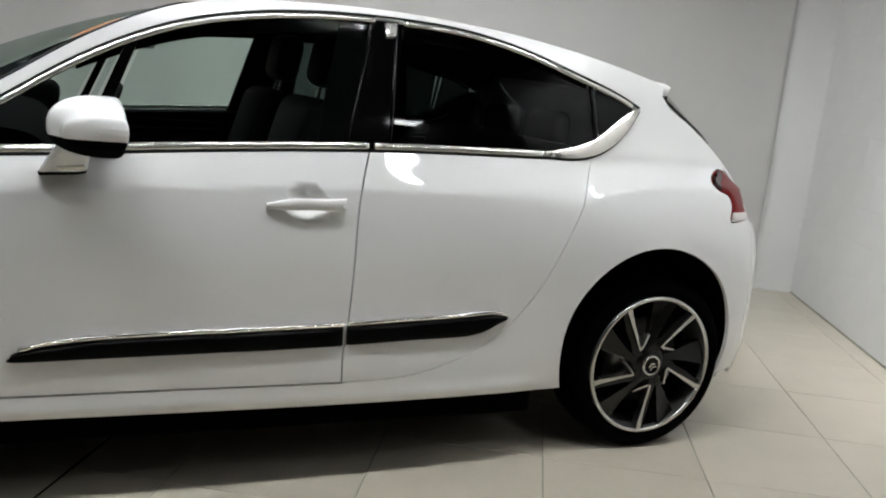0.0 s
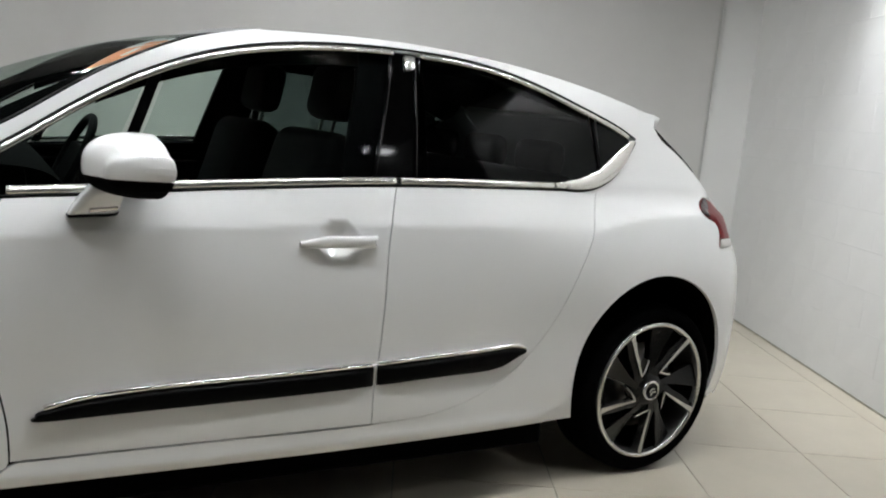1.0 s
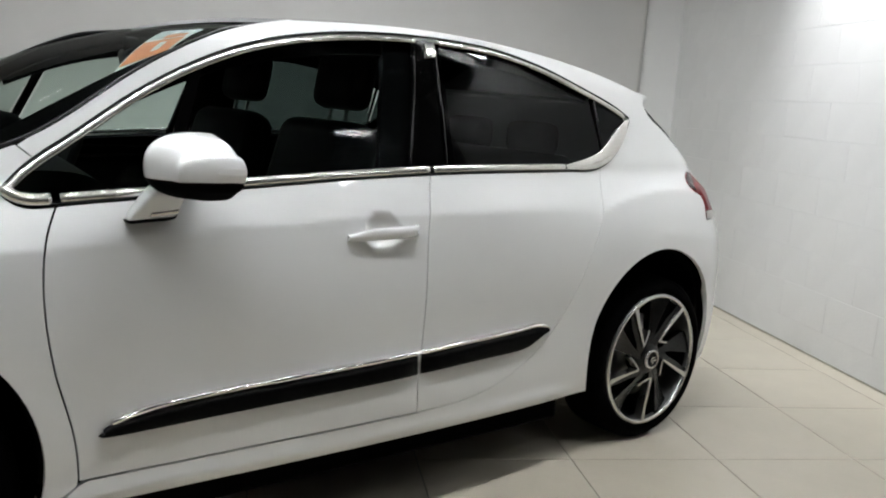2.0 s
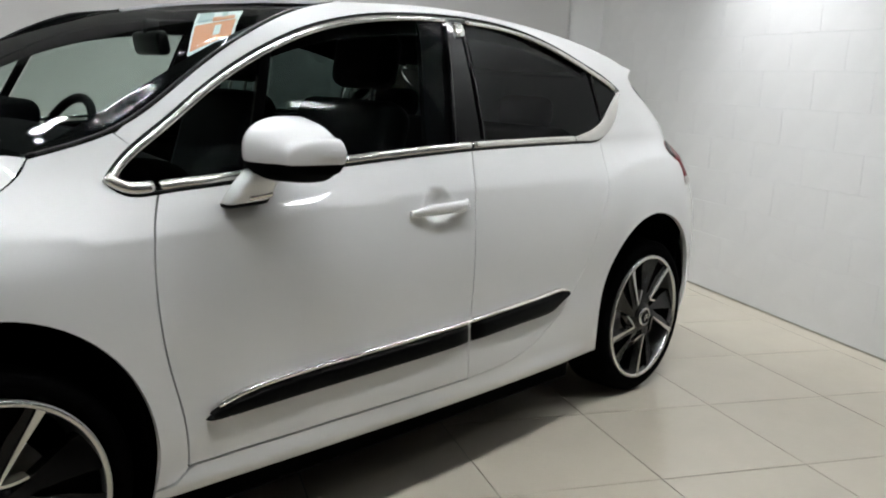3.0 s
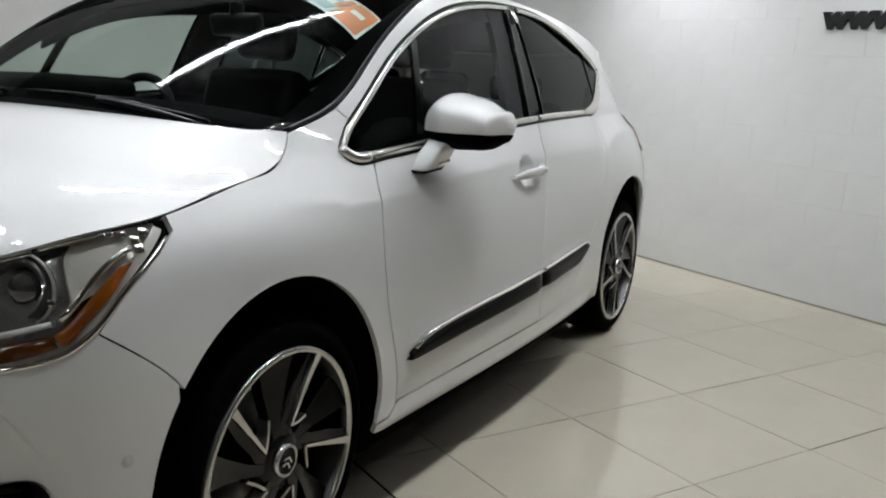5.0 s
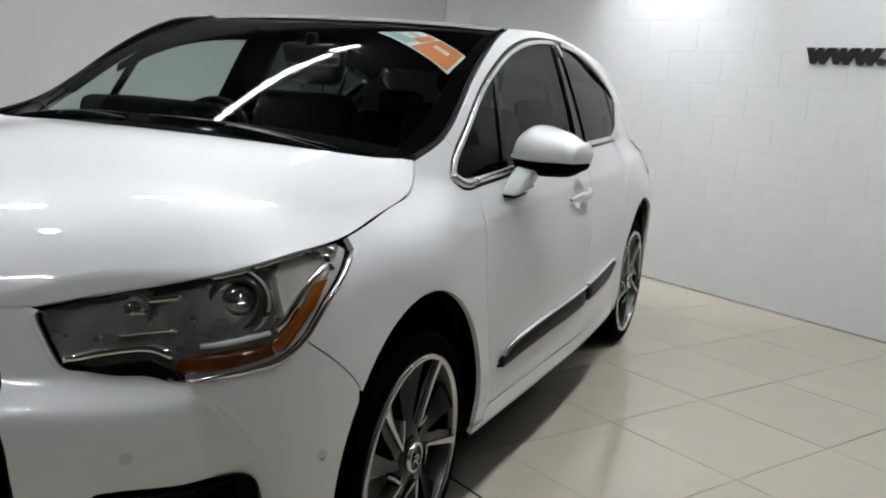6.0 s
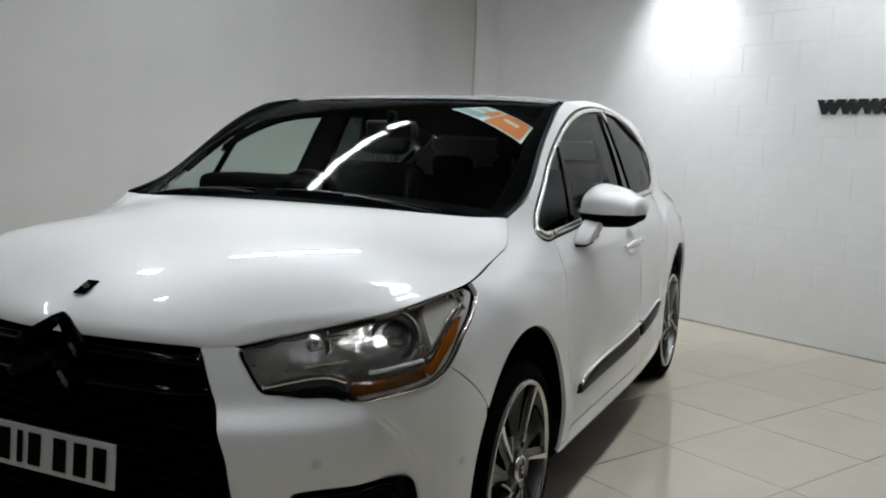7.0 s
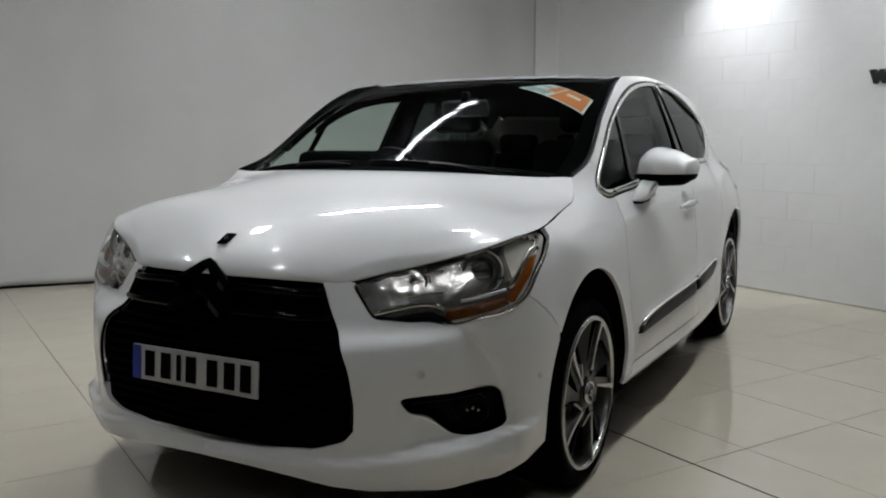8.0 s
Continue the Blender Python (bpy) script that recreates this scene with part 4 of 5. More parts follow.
    # small chrome patches set in as the bright glints of the lamp
    for s, z in ((-0.352, 0.880), (-0.375, 0.868), (-0.398, 0.880), (-0.372, 0.852), (-0.425, 0.882)):
        patch("lamp_facet", rounded([(s - 0.010, z - 0.007), (s + 0.009, z - 0.008), (s + 0.010, z + 0.006), (s - 0.009, z + 0.007)], 0.003), CHROME, lamp, off=-0.016, depth=0.012, step=0.006, side=side, dome=0.004, edge=0.007)
    for s, z, w in ((-0.970, 0.727, 0.007), (-0.948, 0.721, 0.005), (-0.885, 0.716, 0.006), (-0.870, 0.700, 0.007), (-0.795, 0.769, 0.006), (-0.712, 0.762, 0.006), (-0.562, 0.778, 0.007)):
        patch("lamp_facet", rounded([(s - w, z - w * 0.7), (s + w, z - w * 0.8), (s + w, z + w * 0.6), (s - w, z + w * 0.7)], 0.0025), CHROME, lamp, off=-0.018, depth=0.012, step=0.006, side=side, dome=0.004, edge=0.006)
    # chrome bars shaped as the ceiling tubes' reflections in the lens
    for z0, z1, a0, a1, wd in ((0.853, 0.835, -0.600, -0.677, 0.009), (0.881, 0.858, -0.440, -0.586, 0.008), (0.796, 0.785, -0.740, -0.797, 0.013), (0.739, 0.724, -0.741, -0.841, 0.006), (0.768, 0.762, -0.80, -0.825, 0.008)):
        strip("lamp_fin", [(a0, z0), ((a0 + a1) / 2, (z0 + z1) / 2 + 0.001), (a1, z1)], wd, 0.008, CHROME, lamp, side, off=-0.016)
    strip("lamp_ledge", [(-0.745, 0.692), (-0.772, 0.703), (-0.820, 0.703), (-0.892, 0.690), (-0.942, 0.680)], 0.016, 0.010, CHROME, lamp, side, off=-0.012, label="chrome lower ledge")
    patch("lamp_scoop", rounded([(-0.722, 0.653), (-0.748, 0.656), (-0.785, 0.664), (-0.845, 0.662), (-0.900, 0.668), (-0.86, 0.680), (-0.78, 0.690), (-0.740, 0.674)], 0.005), BLACK, lamp, off=0.003, depth=0.012, step=0.01, side=side, dome=0.004, edge=0.01)
    # fog lamp recess
    fogl = new("fog_lamp")
    fogl.parent = car
    patch("fog_recess", shrink(fog, -0.003), BLACK, fogl, off=-0.068, depth=-0.05, step=0.02, side=side, smooth_body=True)
    c, n = Vector(flip(body(-0.66, 0.405, -0.024), side)), Vector((-0.85, -0.5 * side, 0))
    rot = n.normalized().to_track_quat("Y", "Z").to_matrix().to_4x4()
    v, f = lathe([(0.046, 0.0), (0.046, 0.018), (0.038, 0.02), (0.03, 0.006), (0.001, 0.003)], 28)
    mesh_object("fog_reflector", [Matrix.Translation(c) @ rot @ Vector(q) for q in v], f, BLACK, fogl)
    for q in (-0.016, 0.0, 0.016):
        g3 = c + rot.to_3x3() @ Vector((q, 0.010, 0.004 - abs(q) * 0.3))
        v, f = lathe([(0.006, 0.0), (0.0045, 0.004), (0.001, 0.005)], 10)
        mesh_object("fog_bulb_shield", [Matrix.Translation(g3) @ rot @ Vector(p) for p in v], f, BEZEL, fogl)
    strip("fog_shelf", [(-0.84, 0.444), (-0.72, 0.452), (-0.62, 0.458)], 0.012, 0.006, GLOSSY, fogl, side, off=-0.012)
    for s, z in ((-0.815, 0.527), (-0.445, 0.492)):
        c, n = flip(body(s, z), side), Vector(flip(body_normal(np.array([s]), np.array([z]))[0], side))
        rot = n.to_track_quat("Y", "Z").to_matrix().to_4x4()
        v, f = lathe([(0.0115, -0.002), (0.0115, 0.0004), (0.0098, 0.0005), (0.0094, -0.0008), (0.0086, 0.0003), (0.001, 0.0005)], 20)
        mesh_object("parking_sensor", [Matrix.Translation(c) @ rot @ Vector(q) for q in v], f, SENSOR, car)

    # door mirror
    if side < 0:
        continue
    mirror = new("door_mirror")
    mirror.parent = car
    mirror["label"] = "white and black door mirror on a white foot"

    o = (1 - np.cos(np.linspace(0, math.pi, 34))) / 2
    hi = Spline((0, 0.02, 0.10, 0.28, 0.5, 0.75, 0.92, 0.98, 1), (1.045, 1.068, 1.108, 1.134, 1.130, 1.112, 1.093, 1.080, 1.064))(o)
    lo = Spline((0, 0.02, 0.10, 0.3, 0.6, 0.8, 0.92, 0.98, 1), (1.030, 1.010, 0.992, 0.985, 0.985, 0.992, 1.008, 1.028, 1.050))(o)
    dd = Spline((0, 0.03, 0.12, 0.35, 0.6, 0.85, 0.96, 1), (0.05, 0.100, 0.150, 0.180, 0.178, 0.152, 0.112, 0.050))(o)
    v, f, nu = [], [], 44
    for i in range(len(o)):
        rear = 0.742 + 0.006 * o[i] - (0.06 if i == 0 else 0.02 if i == len(o) - 1 else 0)
        for k in range(nu):
            t = 2 * math.pi * k / nu
            ct, st = math.cos(t), math.sin(t)
            xx = rear - dd[i] * 0.30 + (0.30 * dd[i] * ct**0.35 if ct > 0 else -0.70 * dd[i] * abs(ct) ** 0.85)
            zm, zr = (hi[i] + lo[i]) / 2, (hi[i] - lo[i]) / 2
            v.append((xx, (-0.845 - 0.221 * o[i]) * side, zm + zr * math.copysign(abs(st) ** 0.80, st)))
    for i in range(len(o) - 1):
        for k in range(nu):
            f.append((i * nu + k, i * nu + (k + 1) % nu, (i + 1) * nu + (k + 1) % nu, (i + 1) * nu + k))
    f += [tuple(range(nu)), tuple((len(o) - 1) * nu + k for k in range(nu))]
    for nm, mt, up in (("mirror_cap", PAINT, True), ("mirror_base", LINER, False)):
        ob = mesh_object(nm, v, f, mt, mirror)
        bm = bmesh.new()
        bm.from_mesh(ob.data)
        bmesh.ops.recalc_face_normals(bm, faces=bm.faces)
        r = bmesh.ops.bisect_plane(bm, geom=bm.verts[:] + bm.edges[:] + bm.faces[:], plane_co=(0, 0, 1.0335 if up else 1.0305), plane_no=(0.0, 0, 1), clear_inner=up, clear_outer=not up)
        bmesh.ops.holes_fill(bm, edges=[q for q in bm.edges if q.is_boundary], sides=0)
        bm.to_mesh(ob.data)
        bm.free()
        ob.data.polygons.foreach_set("use_smooth", [True] * len(ob.data.polygons))
        ob.data.set_sharp_from_angle(angle=radians(40))
    v, f, nu = [], [], 28
    for z, cx, cy, ax, ay in ((0.932, 0.600, -0.878, 0.056, 0.026), (0.940, 0.602, -0.882, 0.057, 0.032), (0.958, 0.607, -0.888, 0.054, 0.035), (0.980, 0.616, -0.896, 0.050, 0.036), (1.010, 0.632, -0.91, 0.046, 0.036)):
        for k in range(nu):
            t = 2 * math.pi * k / nu
            ct, st = math.cos(t), math.sin(t)
            v.append((cx + ax * math.copysign(abs(ct) ** 0.5, ct), (cy + ay * math.copysign(abs(st) ** 0.5, st)) * side, z + 0.10 * ax * ct))
    for i in range(4):
        for k in range(nu):
            f.append((i * nu + k, i * nu + (k + 1) % nu, (i + 1) * nu + (k + 1) % nu, (i + 1) * nu + k))
    f += [tuple(range(nu)), tuple(4 * nu + k for k in range(nu))]
    o3 = mesh_object("mirror_foot", v, f, PAINT, mirror)
    low = [(q[0] * 1.0, q[1], q[2] - 0.006) for q in v[:nu]]
    seal = [(0.606 + (q[0] - 0.606) * 1.07, (-0.878 * side) + (q[1] + 0.878 * side) * 1.16, q[2] + 0.002) for q in v[:nu]]
    o2 = mesh_object("foot_seal", low + seal, [(k, (k + 1) % nu, nu + (k + 1) % nu, nu + k) for k in range(nu)] + [tuple(range(nu)), tuple(nu + k for k in range(nu))], BLACK, mirror)
    o1 = box_part("mirror_lamp", (0.618, -0.916 * side, 0.948), (0.066, 0.008, 0.013), REFLECTOR, mirror, 0.003, rot=(24 * side, -6, 0), label="clear puddle lamp")
    for ob in (o1, o2, o3):
        bm = bmesh.new()
        bm.from_mesh(ob.data)
        bmesh.ops.recalc_face_normals(bm, faces=bm.faces)
        bm.to_mesh(ob.data)
        bm.free()

# ---- wheels ----
R_TYRE, R_RIM = 0.328, 0.236


# turn of the straight blades by radius: each runs from the rim to a point 12 degrees round from there
_q = np.linspace(0, 1, 40)
_line = np.outer(1 - _q, (0.072 * math.sin(1.041), 0.072 * math.cos(1.041))) + np.outer(_q, (0.226 * math.sin(1.256), 0.226 * math.cos(1.256)))
BLADE_R, BLADE_T = np.hypot(_line[:, 0], _line[:, 1]), np.arctan2(_line[:, 0], _line[:, 1])


def build_wheel():
    wheel = new("wheel")
    wheel["label"] = "five-blade alloy wheel, machined silver edges on dark grey"
    v, f = lathe([(0.240, 0.20), (0.262, 0.215), (0.30, 0.212), (0.317, 0.19), (0.322, 0.15), (0.322, 0.06), (0.317, 0.02), (0.304, 0.005), (0.285, -0.004), (0.266, 0.0), (0.259, 0.008), (0.252, 0.03)], 72)
    mesh_object("tyre", v, f, RUBBER, wheel)
    v, f = lathe([(0.238, 0.006), (0.2375, 0.000), (0.229, -0.001), (0.226, 0.004), (0.222, 0.02), (0.215, 0.10), (0.222, 0.19)], 72)
    mesh_object("rim_barrel", v, f, BARREL, wheel)
    v, f = lathe([(0.2378, 0.004), (0.2365, -0.0035), (0.2265, -0.0045), (0.2245, 0.004)], 72)
    mesh_object("rim_lip", v, f, CUT, wheel, "machined silver rim edge")
    v, f = lathe([(0.15, 0.075), (0.15, 0.082), (0.06, 0.082), (0.06, 0.075)], 40)
    mesh_object("brake_disc", v + [], f, DISC, wheel)
    v, f = lathe([(0.22, 0.12), (0.001, 0.12)], 32)
    mesh_object("wheel_back", v, f, LINER, wheel)
    for k in range(5):
        a = 2 * math.pi * k / 5

        def pol(r, t, y):
            return (r * math.sin(a + t), y, r * math.cos(a + t))
        # spoke: a dark vane with a raised face on each side of a sunk wedge
        lean = lambda r: float(np.interp(r, BLADE_R, BLADE_T))
        def vane(name, edges, mat, drop=0.0):
            g = np.array([[pol(r, t0 + (t1 - t0) * q, y + (y1 - y) * q + drop) for q in np.linspace(0, 1, 5)] for r, t0, t1, y, y1 in edges])
            vs = np.vstack([g.reshape(-1, 3), (g + (0, 0.03, 0)).reshape(-1, 3)])
            fs, w, o = [], 5, len(edges) * 5
            for i in range(len(edges) - 1):
                for j in range(4):
                    fs.append((i * w + j, i * w + j + 1, (i + 1) * w + j + 1, (i + 1) * w + j))
                for j in (0, 4):
                    fs.append((i * w + j, (i + 1) * w + j, o + (i + 1) * w + j, o + i * w + j))
            for i in (0, len(edges) - 1):
                fs += [(i * w + j, i * w + j + 1, o + i * w + j + 1, o + i * w + j) for j in range(4)]
            ob = mesh_object(name, vs, fs, mat, wheel)
            ob.data.set_sharp_from_angle(angle=radians(30))
        vane("spoke", [(0.045, 0.20, 0.60, 0.012, 0.012), (0.075, 0.34, 0.66, 0.012, 0.010), (0.11, 0.44, 0.72, 0.020, 0.010), (0.16, 0.47, 0.80, 0.026, 0.009), (0.20, 0.48, 0.84, 0.026, 0.006), (0.226, 0.49, 0.87, 0.022, 0.003)], ANTHRACITE)
        vane("spoke_wedge", [(0.085, 0.66, 0.74, 0.010, 0.010), (0.11, 0.70, 0.90, 0.012, 0.012), (0.16, 0.78, 1.02, 0.012, 0.014), (0.20, 0.82, 1.10, 0.010, 0.012), (0.226, 0.86, 1.13, 0.008, 0.008)], LINER, 0.010)
        vane("spoke", [(0.045, 0.60, lean(0.045), 0.012, 0.010), (0.085, 0.70, lean(0.085), 0.010, 0.007), (0.11, 0.90, lean(0.11), 0.011, 0.007), (0.16, 1.02, lean(0.16), 0.012, 0.006), (0.20, 1.10, lean(0.20), 0.010, 0.004), (0.226, 1.12, 1.256, 0.006, 0.002)], ANTHRACITE)
        # machined blade along the opening and its hook
        t = [pol(r, lean(r), y) for r, y in ((0.226, -0.001), (0.18, 0.003), (0.13, 0.004), (0.085, 0.004), (0.072, 0.004))]
        c = np.array(curve(t, 0.01))
        rad = np.hypot(c[:, 0], c[:, 2])
        wd = np.interp(rad, (0.07, 0.12, 0.20, 0.226), (0.0030, 0.0042, 0.0072, 0.0095))
        across = np.stack([c[:, 2] / rad, 0 * rad, -c[:, 0] / rad], 1)
        vs = np.vstack([c - across * wd[:, None] * 1.6 + (0, -0.004, 0), c + across * wd[:, None] * 0.4 + (0, -0.004, 0), c + across * wd[:, None] * 0.4 + (0, 0.03, 0), c - across * wd[:, None] * 1.6 + (0, 0.03, 0)])
        m4 = len(c)
        mesh_object("blade_edge", vs, [(q * m4 + i, q * m4 + i + 1, ((q + 1) % 4) * m4 + i + 1, ((q + 1) % 4) * m4 + i) for q in range(4) for i in range(m4 - 1)] + [(0, m4, 2 * m4, 3 * m4), (m4 - 1, 4 * m4 - 1, 3 * m4 - 1, 2 * m4 - 1)], CUT, wheel, "machined silver edge", smooth=False)
        t = [pol(0.072, lean(0.072), 0.005), pol(0.076, 1.24, 0.006), pol(0.086, 1.44, 0.009), pol(0.106, 1.62, 0.014)]
        hook = curve(t, 0.008)
        sweep("hook_edge", hook, np.tile((0, -1.0, 0), (len(hook), 1)), [(-0.003, -0.03), (-0.003, 0.002), (0.003, 0.002), (0.003, -0.03)], CUT, wheel, "machined silver edge", smooth=False)
    v, f = lathe([(0.075, 0.04), (0.072, 0.018), (0.05, 0.010), (0.04, 0.006), (0.001, 0.005)], 32)
    mesh_object("hub", v, f, ANTHRACITE, wheel)
    v, f = lathe([(0.033, 0.01), (0.033, -0.002), (0.030, -0.005), (0.026, -0.0025), (0.001, -0.004)], 28)
    mesh_object("hub_cap", v, f, GLOSSY, wheel)
    v, f = lathe([(0.034, 0.006), (0.034, -0.005), (0.0285, -0.0055), (0.028, 0.002)], 28)
    mesh_object("cap_ring", v, f, CUT, wheel, "machined silver ring")
    bm = bmesh.new()
    for dz in (0.006, -0.006):
        for d in (-1, 1):
            add_box(bm, d * 0.0065, -0.006, dz - 0.002, 0.016, 0.003, 0.004, 0, Matrix.Rotation(radians(35 * d), 4, "Y"))
    part("cap_emblem", bm, CUT, wheel)
    return wheel


wheel = build_wheel()
wheel.parent = car
for ob in wheel.children_recursive:
    if ob.type == "MESH":
        if not ob.name.startswith("tyre"):
            ob.data.transform(Matrix.Diagonal((1.085, 1, 1.085, 1)))
        bm = bmesh.new()
        bm.from_mesh(ob.data)
        bmesh.ops.recalc_face_normals(bm, faces=bm.faces)
        bm.to_mesh(ob.data)
        bm.free()
ZC = 0.322
wheel.matrix_basis = pose(0, -0.888, ZC, 0, 28, 0)
for x, y, turn, spin in ((2.575, -0.862, 0, -30), (0, 0.888, 180, 10), (2.575, 0.862, 180, 40)):
    copy_thing(wheel, pose(x, y, ZC, 0, 0, turn) @ pose(0, 0, 0, 0, spin, 0))

# wheel houses, floor pan and engine bay
for a in (ARCH_F, ARCH_R):
    for side in (1, -1):
        x, z, r = a
        v, f = [], []
        ts = np.linspace(-0.35, math.pi + 0.35, 30)
        for t in ts:
            for y in (0.84, 0.50):
                v.append((x + (r + 0.006) * math.cos(t), -y * side, z + (r + 0.006) * math.sin(t)))
        for i in range(29):
            f.append((2 * i, 2 * i + 1, 2 * i + 3, 2 * i + 2))
        k = len(v)
        v.append((x, -0.50 * side, z))
        for i in range(29):
            f.append((2 * i + 1, k, 2 * i + 3))
        mesh_object("wheel_house", v, f, LINER, car)
for c, q in (((1.27, 0, 0.205), (1.70, 1.62, 0.11)), ((1.30, 0, 0.215), (3.5, 0.96, 0.13)), ((-0.60, 0, 0.27), (0.30, 0.9, 0.05)), ((-0.30, 0, 0.52), (0.5, 0.8, 0.44)), ((2.75, 0, 0.52), (0.6, 0.96, 0.5))):
    box_part("underbody_panel", c, q, LINER, car, 0.01)
# ---- cabin ----
def seat(x, y, z, name="front_seat"):
    s = new(name)
    s.parent = car
    bm = bmesh.new()
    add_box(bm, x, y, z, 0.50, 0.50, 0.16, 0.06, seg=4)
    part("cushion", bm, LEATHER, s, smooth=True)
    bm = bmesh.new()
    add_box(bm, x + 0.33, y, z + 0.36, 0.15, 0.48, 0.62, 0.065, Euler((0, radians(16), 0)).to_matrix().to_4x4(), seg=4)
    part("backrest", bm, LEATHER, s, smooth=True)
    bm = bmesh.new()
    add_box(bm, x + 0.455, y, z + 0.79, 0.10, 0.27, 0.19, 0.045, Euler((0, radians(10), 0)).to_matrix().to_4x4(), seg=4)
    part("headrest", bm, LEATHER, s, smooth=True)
    for d in (-0.05, 0.05):
        box_part("headrest_post", (x + 0.435, y + d, z + 0.68), (0.012, 0.012, 0.10), SATIN, s, 0.002, rot=(0, 12, 0))
    return s


seat(0.98, -0.36, 0.50)
seat(0.98, 0.36, 0.50)
bench = new("rear_bench")
bench.parent = car
bm = bmesh.new()
add_box(bm, 1.85, 0, 0.52, 0.48, 1.24, 0.16, 0.06, seg=3)
add_box(bm, 2.20, 0, 0.80, 0.15, 1.26, 0.58, 0.06, Euler((0, radians(20), 0)).to_matrix().to_4x4(), seg=3)
part("bench_cushion", bm, LEATHER, bench, smooth=True)
for y in (-0.38, 0.0, 0.38):
    bm = bmesh.new()
    add_box(bm, 2.30, y, 1.13, 0.09, 0.25, 0.13, 0.04, seg=3)
    part("headrest", bm, LEATHER, bench, smooth=True)
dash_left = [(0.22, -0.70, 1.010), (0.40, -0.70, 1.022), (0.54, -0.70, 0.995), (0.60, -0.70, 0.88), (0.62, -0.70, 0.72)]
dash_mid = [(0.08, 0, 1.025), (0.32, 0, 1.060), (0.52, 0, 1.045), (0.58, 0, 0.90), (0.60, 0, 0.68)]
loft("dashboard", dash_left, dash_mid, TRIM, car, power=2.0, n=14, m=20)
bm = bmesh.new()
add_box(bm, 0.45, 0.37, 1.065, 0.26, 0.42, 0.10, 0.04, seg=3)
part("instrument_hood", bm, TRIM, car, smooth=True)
v, f = [], []
for i in range(48):
    a = 2 * math.pi * i / 48
    for j in range(10):
        b = 2 * math.pi * j / 10
        v.append(((0.175 + 0.016 * math.cos(b)) * math.cos(a), (0.175 + 0.016 * math.cos(b)) * math.sin(a), 0.016 * math.sin(b)))
for i in range(48):
    for j in range(10):
        f.append((i * 10 + j, ((i + 1) % 48) * 10 + j, ((i + 1) % 48) * 10 + (j + 1) % 10, i * 10 + (j + 1) % 10))
m = pose(0.72, 0.37, 0.955, 0, -66, 0)
steering = new("steering_wheel")
steering.parent = car
mesh_object("wheel_rim", [m @ Vector(q) for q in v], f, LEATHER, steering)
bm = bmesh.new()
add_box(bm, 0, 0, -0.01, 0.14, 0.30, 0.025, 0.01)
add_box(bm, -0.09, 0, -0.01, 0.16, 0.05, 0.02, 0.006)
bmesh.ops.transform(bm, matrix=m, verts=bm.verts)
part("wheel_hub", bm, LEATHER, steering)
bm = bmesh.new()
add_box(bm, 0.86, 0.02, 1.305, 0.04, 0.25, 0.075, 0.018, Euler((0, radians(-12), radians(-10))).to_matrix().to_4x4(), seg=3)
add_box(bm, 0.86, 0.02, 1.355, 0.05, 0.03, 0.05, 0.01)
part("rear_view_mirror", bm, BLACK, car, smooth=True)


# places on the windscreen: u from its foot to the roof, y across
def on_screen(u, y, off):
    g = screen_grid
    i = min(max(u, 0), 1) * (g.shape[0] - 1)
    i0 = min(int(i), g.shape[0] - 2)
    row = g[i0] + (g[i0 + 1] - g[i0]) * (i - i0)
    o = np.argsort(row[:, 1])
    return np.array([np.interp(y, row[o, 1], row[o, 0]), y, np.interp(y, row[o, 1], row[o, 2])]) + np.array((-0.62, 0, 0.78)) * off


def screen_sheet(name, corners, mat, parent, off, thick=0.0015, label="", n=10):
    """A thin sheet behind the glass, by four (x, y) corners."""
    c = np.asarray(corners, float)
    v = []
    for layer in (off, off - thick):
        for i in range(n + 1):
            for j in range(n + 1):
                a, b = i / n, j / n
                q = (c[0] * (1 - a) + c[1] * a) * (1 - b) + (c[3] * (1 - a) + c[2] * a) * b
                v.append(on_screen_xy(q[0], q[1], layer))
    w, o = n + 1, (n + 1) ** 2
    f = []
    for i in range(n):
        for j in range(n):
            q = (i * w + j, i * w + j + 1, (i + 1) * w + j + 1, (i + 1) * w + j)
            f += [q, tuple(o + k for k in reversed(q))]
    return mesh_object(name, v, f, mat, parent, label)


def on_screen_xy(x, y, off):
    """The place on the windscreen over (x, y)."""
    g = screen_grid
    xs = []
    for row in g:
        o = np.argsort(row[:, 1])
        xs.append(np.interp(y, row[o, 1], row[o, 0]))
    return on_screen(np.interp(x, xs, np.linspace(0, 1, len(g))), y, off)


# black border of the windscreen
du, dv = np.gradient(screen_grid, axis=0), np.gradient(screen_grid, axis=1)
under = np.cross(du, dv)
under /= np.linalg.norm(under, axis=2)[..., None]
g = screen_grid - under * np.sign(under[..., 2:3]) * 0.005
for a in ([g[:, k] for k in range(6)], [g[:, -1 - k] for k in range(6)], [g[k] for k in range(8)], [g[-1 - k] for k in range(6)]):
    n, m = len(a[0]), len(a)
    mesh_object("screen_border", np.vstack(a), [(q * n + i, q * n + i + 1, (q + 1) * n + i + 1, (q + 1) * n + i) for q in range(m - 1) for i in range(n - 1)], LINER, car)

